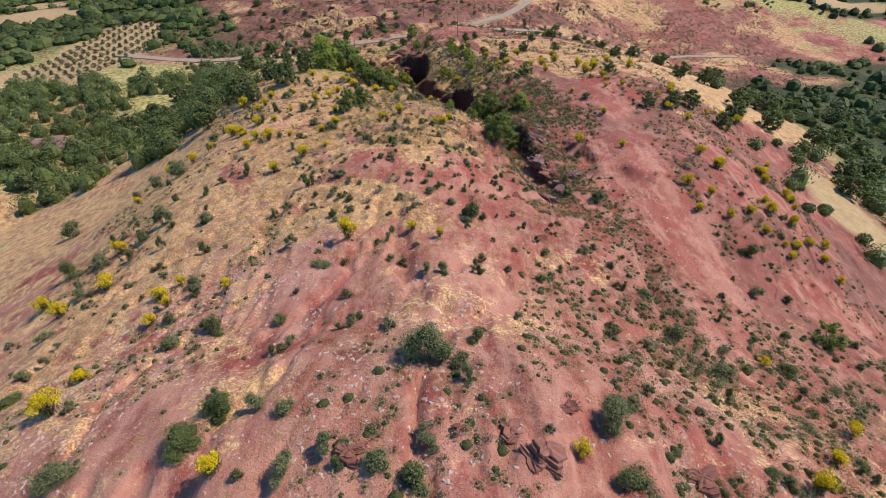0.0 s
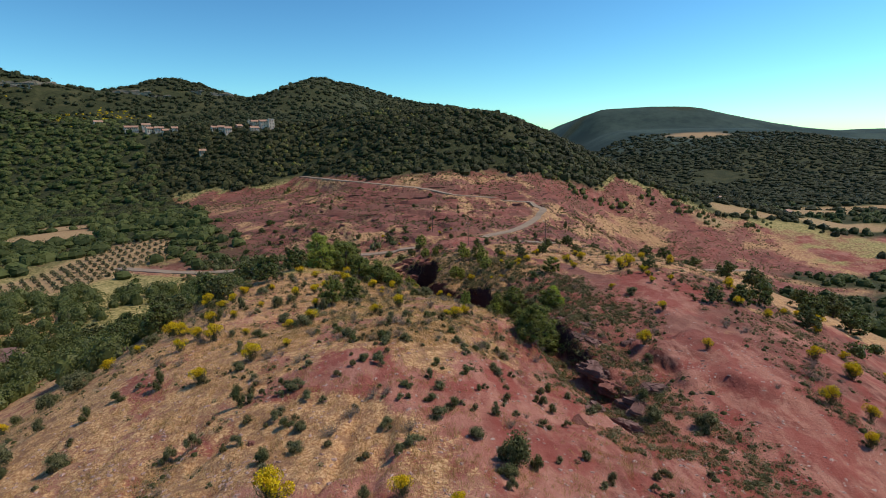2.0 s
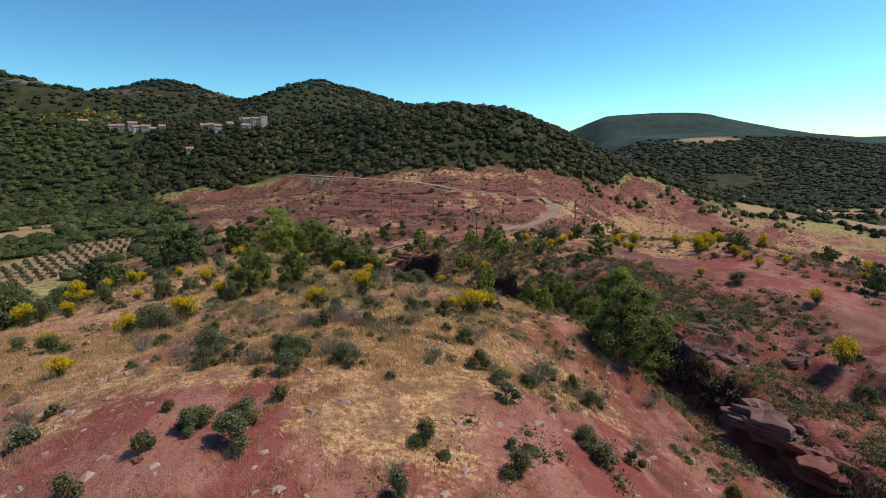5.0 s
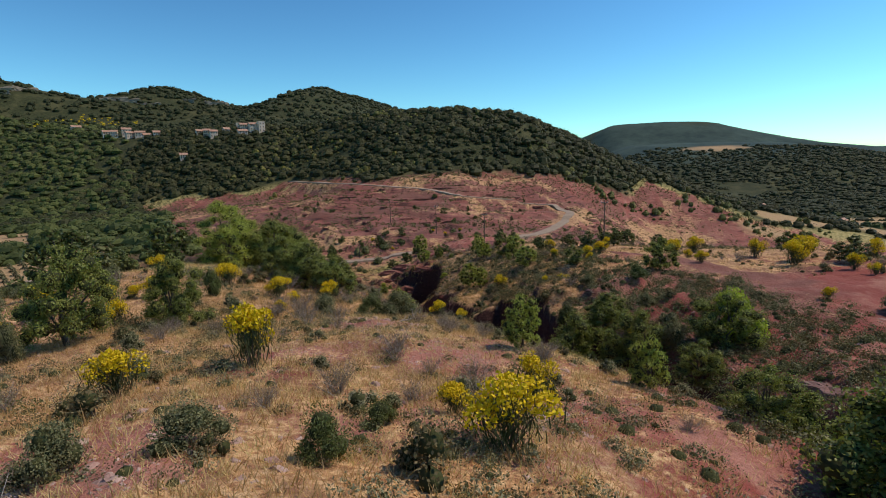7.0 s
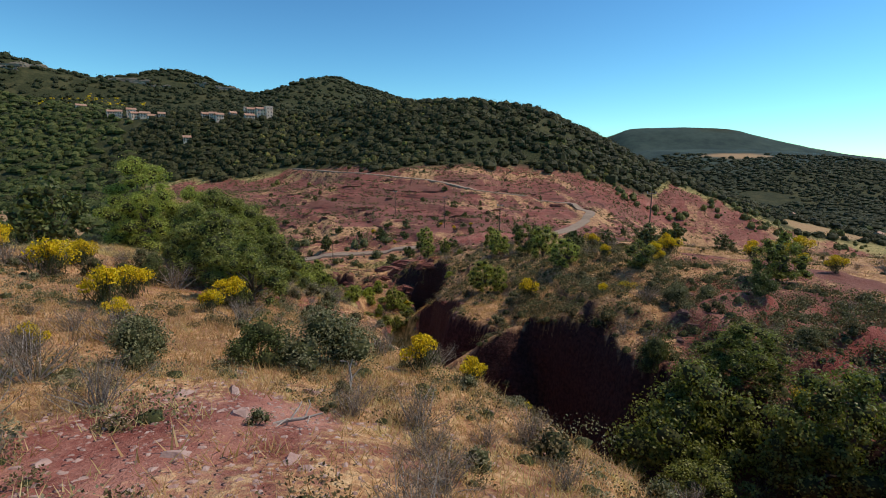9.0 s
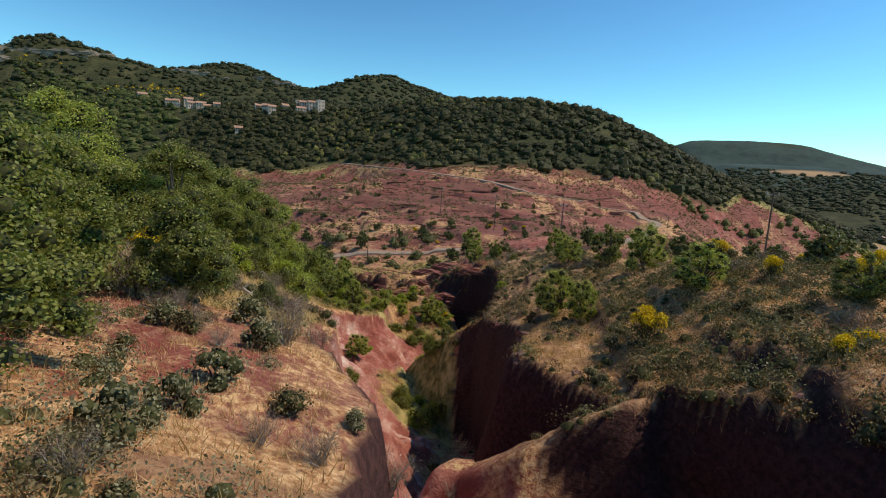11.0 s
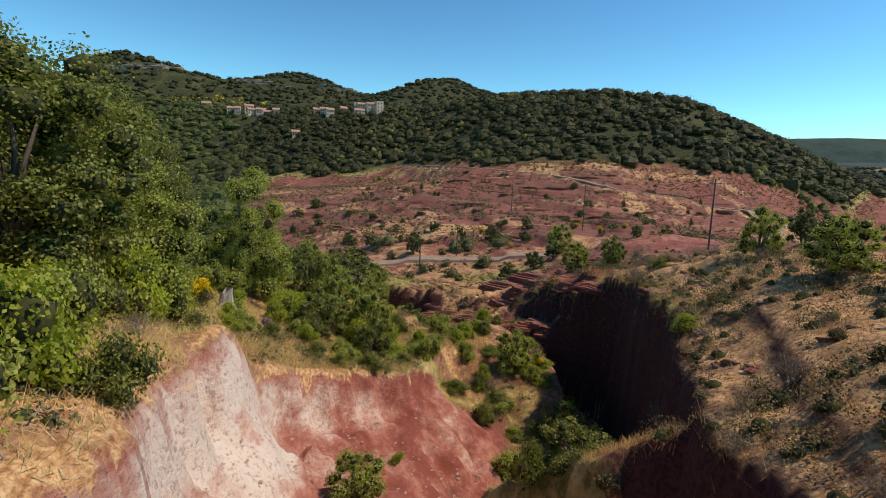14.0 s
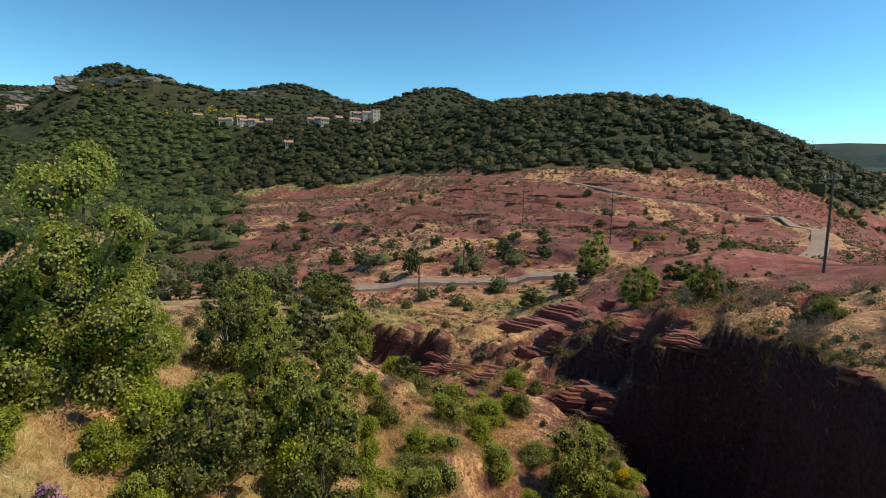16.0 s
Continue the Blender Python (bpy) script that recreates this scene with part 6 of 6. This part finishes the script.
for i, (x, y, s) in enumerate(LEDGES + LEDGES_B + LEDGES_C):
    if y > 84 and float(slope_at(x, y)) > (0.75 if y < 158 or x > -9 else 1.6):
        continue
    if y > 164 and x < -5:
        ob = place_rock(slabs[(2, 5)[i % 2]], x, y, 0.3 * s, 0.25 * r.normal(), 0.12 * r.normal(), "dark red layered sandstone ledge at the ravine's head", "red ledges", 1.0)
        ob.matrix_world = ob.matrix_world @ Matrix.Rotation(0.12, 4, "Y") @ Matrix.Diagonal((1.7 * s, 1.05 * s, 1.15 * s, 1))
        continue
    place_rock(slabs[i % 6], x, y, 0.12 * s, 0.5 * r.normal() + 2.2, 0.2 * r.normal(), "broken ledge of layered purple sandstone on the rocky bank", "sandstone ledges", (0.9 if y > 158 and x < -9 else 0.72 if y < 90 and s > 1.6 else 0.46) * s)
red_slabs = [strata(r, k, REDROCK, 20) for k in (7, 9, 8)]
# x, y, size: single rocks on the bare front
FRONT = [(3.7, 16, 2.0), (-4.2, 14.3, 1.5), (4.8, 13.9, 2.2), (21.4, 30.9, 1.7), (14.3, 15.2, 2.0), (18.1, 38.8, 1.5), (-3.4, 15.6, 0.7), (1.2, 15.4, 0.8), (-13.7, 50, 0.6), (-8.5, 58.3, 0.4), (-14.9, 62.2, 0.4), (7.4, 17.6, 1.2),
         (12.6, 24.6, 1.0), (16.4, 25.4, 1.1)]
for i, (x, y, s) in enumerate(FRONT):
    place_rock(red_slabs[i % 3], x, y, 0.05 * s, r.random() * 6, 0.2 + 0.12 * r.normal(), "weathered layered red sandstone rock on bare earth", "rocks on the slope", 0.7 * s)
# hard beds that stand out along the banded red hill
r = np.random.default_rng(73)
for i in range(110):
    x, y = -85 + 200 * r.random(), 222 + 115 * r.random()
    if float(distance(np.array([x]), np.array([y]), ROAD)[0][0]) < 6:
        continue
    e = 3.0
    turn = math.atan2(-(z_at(x + e, y) - z_at(x - e, y)), z_at(x, y + e) - z_at(x, y - e))
    ob = new("rock", red_slabs[i % 3])
    ob.matrix_world = Matrix.Translation((x, y, z_at(x, y) + 0.1)) @ Matrix.Rotation(turn, 4, "Z") @ Matrix.Diagonal((2.2 + 4.6 * r.random() ** 2, 1.2, 0.8 + 0.6 * r.random(), 1))
    tagged(ob, "long dark-edged ledge of red sandstone on the banded hill", "rock", "ledges of the red hill")
big = boulder(r, 6.0, 0.7)
big.materials.append(ROCK)
place_rock(big, -112, 137.5, 0.6, 0.4, 0.0, "large dark red boulder at the edge of the field", "boulders")
big = boulder(r, 6.5, 0.6)
big.materials.append(ROCK)
place_rock(big, -106, 134.0, 0.6, 1.4, 0.0, "large dark red boulder at the edge of the field", "boulders")


def chips(r, x, y, lo, hi):
    """Many small angular stones, a bent four-sided wedge each."""
    n = len(x)
    base = np.array([(-1, -0.7, 0), (1, -0.8, 0), (0.9, 0.8, 0), (-0.9, 0.7, 0), (-0.5, -0.3, 1), (0.6, -0.35, 0.8), (0.4, 0.4, 0.9), (-0.45, 0.4, 0.7)], float)
    s = lo + (hi - lo) * r.random(n) ** 2.5
    ang = r.random(n) * 6.28
    v = base[None] * (0.6 + 0.6 * r.random((n, 8, 3))) * s[:, None, None] * [0.62, 0.46, 0.26]
    c, q = np.cos(ang)[:, None], np.sin(ang)[:, None]
    v = np.stack([v[..., 0] * c - v[..., 1] * q, v[..., 0] * q + v[..., 1] * c, v[..., 2] - 0.008], -1)
    v = v + np.stack([x, y, surface(x, y)], -1)[:, None]
    f = np.array([(0, 1, 5, 4), (1, 2, 6, 5), (2, 3, 7, 6), (3, 0, 4, 7), (4, 5, 6, 7)])
    return v.reshape(-1, 3), (f[None] + 8 * np.arange(n)[:, None, None]).reshape(-1, 4)


def stone_share(x, y):
    lines = step(0.5, 0.62, fnoise(x - 0.1 * y, 0.3 * y, 5, 61, 3))
    return np.clip(covers(x, y)[5] * (0.10 + 1.0 * lines) + 0.05 + 0.12 * step(36, 44, y) * step(80, 70, y), 0, 1)


x, y = scatter(r, -34, 36, 9, 100, 60000, stone_share)
stuff("loose_stones", *chips(r, x, y, 0.05, 0.36), STONE, "pale broken stones strewn over red earth", "stones")
x, y = scatter(r, 0, 26, 60, 200, 12000, lambda x, y: 0.35 * step(0.5, 3, ravine_side(x, y)) * step(20, 12, ravine_side(x, y)) * step(0.45, 0.6, fnoise(x, y, 7, 62)))
stuff("loose_stones", *chips(r, x, y, 0.08, 0.5), ROCK, "dark rubble on the rocky bank", "stones")
x, y = scatter(r, -14, 5, 70, 95, 22000, lambda x, y: covers(x, y)[5])
stuff("loose_stones", *chips(r, x, y, 0.03, 0.13), STONE, "small pale stones on a bare red patch", "stones")

x, y = scatter(r, -24, -6, 117, 153, 9000, lambda x, y: 0.5 * covers(x, y)[2] + 0.06, 1.5)
stuff("loose_stones", *chips(r, x, y, 0.03, 0.22), STONE, "small red and pale stones on the cut bank", "stones")

# limestone crags under the far hilltops: x, y, length, height
CRAGS = [(-540, 566, 20, 4), (-514, 569, 26, 5), (-486, 575, 26, 5), (-462, 590, 22, 5), (-447, 608, 18, 4), (-500, 558, 24, 3.5), (-384, 655, 18, 4), (-371, 657, 18, 4), (-350, 664, 16, 3.5), (-329, 710, 14, 3.5), (-309, 732, 18, 5), (-301, 740, 12, 5), (-830, 716, 40, 8), (-780, 728, 35, 7)]
crag = boulder(r, 1.0, 1.0, 0.34, 6)
crag.materials.append(CLIFF)
for x, y, long, tall in CRAGS:
    ob = new("crag", crag)
    ob.matrix_world = Matrix.Translation((x, y, z_at(x, y) - 0.2 * tall)) @ Matrix.Rotation(math.atan2(0.45, 1) + 0.3 * r.normal(), 4, "Z") @ Matrix.Diagonal((0.8 * long, 0.22 * long, tall * 1.7, 1))
    tagged(ob, "pale grey limestone crag near a wooded hilltop", "crag", "limestone crags")

# ==== dead wood ====
def dead_branch(x, y, points, radii, twig_ends, label, size=0.65):
    top = new("dead_branch")
    top.location = (x, y, z_at(x, y))
    p, radii = np.array(points, float) * size, [size * q for q in radii]
    twig_ends = [(a, tuple(size * q for q in e)) for a, e in twig_ends]
    part("stem", mesh_of("stem", *tube(p, radii, 7), DEADWOOD, True), top)
    for a, e in twig_ends:
        mid = (p[a] + np.array(e)) / 2 + [0.05, 0.03, 0.06]
        part("side_branch", mesh_of("side_branch", *tube([p[a], mid, e], [radii[a] * 0.55, radii[a] * 0.4, 0.008], 5), DEADWOOD, True), top)
    return tagged(top, label, "dead branch")


dead_branch(-3.9, 90.0, [(-0.5, 0, 0.05), (-0.15, 0.1, 0.12), (0.2, 0.05, 0.2), (0.6, 0.2, 0.28)], [0.05, 0.045, 0.035, 0.015], [(1, (0.0, 0.5, 0.4)), (2, (0.4, -0.35, 0.3)), (1, (-0.3, -0.4, 0.2)), (2, (0.2, 0.4, 0.5))], "bleached fallen branch lying on red stones")
dead_branch(-3.9, 93.4, [(0, 0, -0.1), (0.06, 0, 0.35), (0.0, 0.05, 0.7), (0.1, 0.1, 1.0)], [0.06, 0.045, 0.03, 0.01], [(1, (0.35, 0.1, 0.7)), (2, (-0.3, 0.0, 0.95))], "bleached dead stump standing in dry grass")
dead_branch(-14.3, 119.4, [(-1.6, 0.9, 0.6), (-0.8, 0.4, 0.42), (0.1, -0.1, 0.28), (1.2, -0.7, 0.14)], [0.10, 0.13, 0.14, 0.08], [(0, (-1.3, 1.1, 0.95)), (1, (-0.4, 0.9, 0.7)), (3, (1.8, -0.6, 0.2)), (2, (0.6, 0.5, 0.4))], "grey split fallen tree trunk on a grassy slope")

# ==== utility poles ====
def tree_stump(x, y, wide, tall, label):
    """A broken, hollowed trunk with a splintered top."""
    r = np.random.default_rng(77)
    rings, sides = 9, 14
    ang = np.arange(sides) / sides * 2 * np.pi
    flute = 1 + 0.22 * np.sin(3 * ang + 1) + 0.12 * np.sin(7 * ang)
    v = []
    for i in range(rings):
        k = i / (rings - 1)
        q = wide / 2 * (1.0 - 0.3 * k + 0.6 * (1 - k) ** 4) * flute * (0.9 + 0.2 * r.random(sides))
        z = tall * (k * (0.8 + 0.12 * np.sin(ang + 0.6) * k) + 0.14 * k ** 3 * r.random(sides))
        v.append(np.column_stack([q * np.cos(ang) + 0.12 * k, q * np.sin(ang), z - 0.1]))
    v.append(np.column_stack([0.1 * np.cos(ang) + 0.1, 0.1 * np.sin(ang), np.full(sides, 0.35 * tall)]))
    k = np.arange((rings + 1) * sides).reshape(rings + 1, sides)
    f = np.stack([k[:-1], np.roll(k[:-1], -1, 1), np.roll(k[1:], -1, 1), k[1:]], -1).reshape(-1, 4)
    ob = new("tree_stump", mesh_of("tree_stump", np.concatenate(v), f, DEADWOOD))
    ob.matrix_world = Matrix.Translation((x, y, z_at(x, y)))
    return tagged(ob, label, "tree stump")


tree_stump(-27.6, 148.7, 0.75, 1.3, "bleached splintered tree stump in dry grass")


def utility_pole(x, y, tall, arm, label):
    top = new("utility_pole")
    top.location = (x, y, z_at(x, y) - 0.6)
    h = tall + 0.6
    part("post", mesh_of("post", *tube([(0, 0, 0), (0, 0, h / 2), (0, 0, h)], [0.11, 0.095, 0.07], 10), POLEWOOD, True), top)
    if arm:
        bm = bmesh.new()
        bmesh.ops.create_cube(bm, size=1, matrix=Matrix.Translation((0, 0.13, h - 0.45)) @ Matrix.Diagonal((arm, 0.08, 0.1, 1)))
        bmesh.ops.bevel(bm, geom=bm.edges[:], offset=0.012, segments=1, affect="EDGES")
        m = bpy.data.meshes.new("crossarm")
        bm.to_mesh(m)
        bm.free()
        m.materials.append(STEEL)
        bar = part("crossarm", m, top, "dull steel crossarm")
        for k in (-1, 0, 1):
            v, f = tube([(0.44 * arm * k, 0.13, h - 0.42), (0.44 * arm * k, 0.13, h - 0.3), (0.44 * arm * k, 0.13, h - 0.16)], [0.035, 0.06, 0.03], 8)
            part("insulator", mesh_of("insulator", v, f, PORCELAIN, True), bar, "white porcelain insulator")
    return tagged(top, label, "utility pole", "poles of the power line")


POLES = [(3.9, 187.0, 7.6, 1.2), (-9.7, 237.5, 9.5, 1.3), (24, 160, 8.5, 1.3), (-28, 262, 9, 1.2)]
for x, y, tall, arm in POLES:
    utility_pole(x, y, tall, arm, "dark wooden utility pole with a crossarm and insulators")
for x, y, tall in ((-34.6, 205.5, 4.6), (-31.2, 216.5, 5.0), (56, 322, 5)):
    utility_pole(x, y, tall, 0, "thin bare wooden pole beside the road")

# ==== buildings ====
def box_mesh(name, sx, sy, sz, at, mat, bevel=0.05):
    bm = bmesh.new()
    bmesh.ops.create_cube(bm, size=1, matrix=Matrix.Translation(at) @ Matrix.Diagonal((sx, sy, sz, 1)))
    if bevel:
        bmesh.ops.bevel(bm, geom=bm.edges[:], offset=bevel, segments=1, affect="EDGES")
    m = bpy.data.meshes.new(name)
    bm.to_mesh(m)
    bm.free()
    m.materials.append(mat)
    return m


def gable(sx, sy, rise, z, eave=0.4):
    """A pitched roof with thickness, ridge along x."""
    a, b, t = sx / 2 + eave, sy / 2 + eave, 0.25
    v = [(-a, -b, z), (a, -b, z), (a, b, z), (-a, b, z), (-a, 0, z + rise), (a, 0, z + rise),
         (-a, -b, z - t), (a, -b, z - t), (a, b, z - t), (-a, b, z - t), (-a, 0, z + rise - t), (a, 0, z + rise - t)]
    f = [(0, 1, 5, 4), (3, 4, 5, 2), (6, 10, 11, 7), (9, 8, 11, 10), (0, 6, 7, 1), (2, 8, 9, 3), (0, 4, 10, 6), (4, 3, 9, 10), (1, 7, 11, 5), (5, 11, 8, 2)]
    return np.array(v), f


def house(name, x, y, sx, sy, tall, turn, label, category, rise=1.6, flat=False, rows=2, cols=3):
    top = new(name)
    top.matrix_world = Matrix.Translation((x, y, z_at(x, y) - 2.0)) @ Matrix.Rotation(radians(turn), 4, "Z")
    h = tall + 2.0
    wall = part("wall", box_mesh("wall", sx, sy, h, (0, 0, h / 2), PLASTER), top)
    if flat:
        part("parapet", box_mesh("parapet", sx + 0.3, sy + 0.3, 0.5, (0, 0, h + 0.2), PLASTER), top)
    else:
        part("roof", mesh_of("roof", *gable(sx, sy, rise, h + 0.1), ROOFTILE), top, "pale clay tile roof")
        v = [(-sx / 2 + 0.02, -sy / 2, h - 0.1), (-sx / 2 + 0.02, sy / 2, h - 0.1), (-sx / 2 + 0.02, 0, h + rise - 0.1), (sx / 2 - 0.02, -sy / 2, h - 0.1), (sx / 2 - 0.02, sy / 2, h - 0.1), (sx / 2 - 0.02, 0, h + rise - 0.1)]
        part("gable_end", mesh_of("gable_end", np.array(v), [(0, 1, 2), (3, 5, 4), (0, 3, 4, 1)], PLASTER), top)
    for i in range(rows):
        for k in range(cols):
            wx, wz = sx * ((k + 0.5) / cols - 0.5), 2.0 + tall * (i + 0.55) / rows
            win = part("window", box_mesh("window", 0.7, 0.16, 1.0, (wx, -sy / 2 - 0.02, wz), DARKPANE, 0.02), top, "dark window")
            part("sill", box_mesh("sill", 0.95, 0.3, 0.1, (wx, -sy / 2 - 0.1, wz - 0.56), PLASTER, 0.02), win)
    return tagged(top, label, category)


hx, hy = -172, 497
house("castle_tower", hx + 9, hy + 2, 5, 5, 8, 40, "pale stone castle tower with a flat parapet", "castle tower", flat=True, rows=3, cols=2)
house("castle_hall", hx + 3, hy + 4, 9, 7, 5, 34, "pale stone castle hall with a tiled roof", "castle hall", rows=2, cols=4)
house("castle_wing", hx - 6, hy + 6, 7, 6, 4, 26, "pale plastered castle wing with a tiled roof", "castle wing", rows=2, cols=4)
house("castle_tower", hx - 11, hy + 6, 3.5, 3.5, 5.5, 30, "slim pale castle tower with a flat top", "castle tower", flat=True, rows=3, cols=1)
house("house", hx - 2, hy - 9, 7, 5, 3.5, 38, "low pale house with a tiled roof under the castle", "house")
# x, y, length, depth, height, turn
VILLAGE = [(-300, 511, 9, 8, 6, 12), (-291, 508, 8, 7, 7, -8), (-283, 512, 11, 8, 8, 5), (-277, 506, 9, 7, 6, 20), (-269, 508, 12, 8, 5, -4), (-259, 501, 10, 7, 4.5, 8), (-252, 503, 8, 7, 6, 0),
           (-213, 497, 9, 7, 5, 10), (-205, 493, 8, 7, 6.5, -12), (-197, 487, 9, 8, 7, 6), (-190, 495, 8, 6, 5, 18), (-206, 455, 8, 6, 4, 0), (-340, 531, 12, 8, 5, 15), (-548, 540, 18, 9, 5, 20), (-583, 555, 14, 9, 5, 10),
           (214, 452, 9, 7, 4, 20), (262, 440, 12, 8, 4, 10)]
for i, (x, y, sx, sy, tall, turn) in enumerate(VILLAGE):
    tagged(house("house", x, y, 0.62 * sx, 0.62 * sy, 0.66 * tall, turn + 32, "pale pink plastered house with a clay tile roof" if i % 2 else "cream plastered house with a clay tile roof", "house"), group="village houses")

# ==== orchard ====
sapling = make_tree(81, GREY, 260, 2.4, 1.1, 0.3, "small grey-green olive tree in a planted row")
rows_of = []
for i in range(6):
    for k in range(17):
        u, v = -12 + 5 * i, -36 + 4.4 * k
        rows_of.append((-141 + u + 0.08 * v, 226 + v, 2.0 + 0.5 * ((i * 7 + k * 3) % 5) / 5, 2.0))
plant([sapling], rows_of, "olive trees in the orchard", base=(2.3, 2.4), seed=82)
away([sapling])
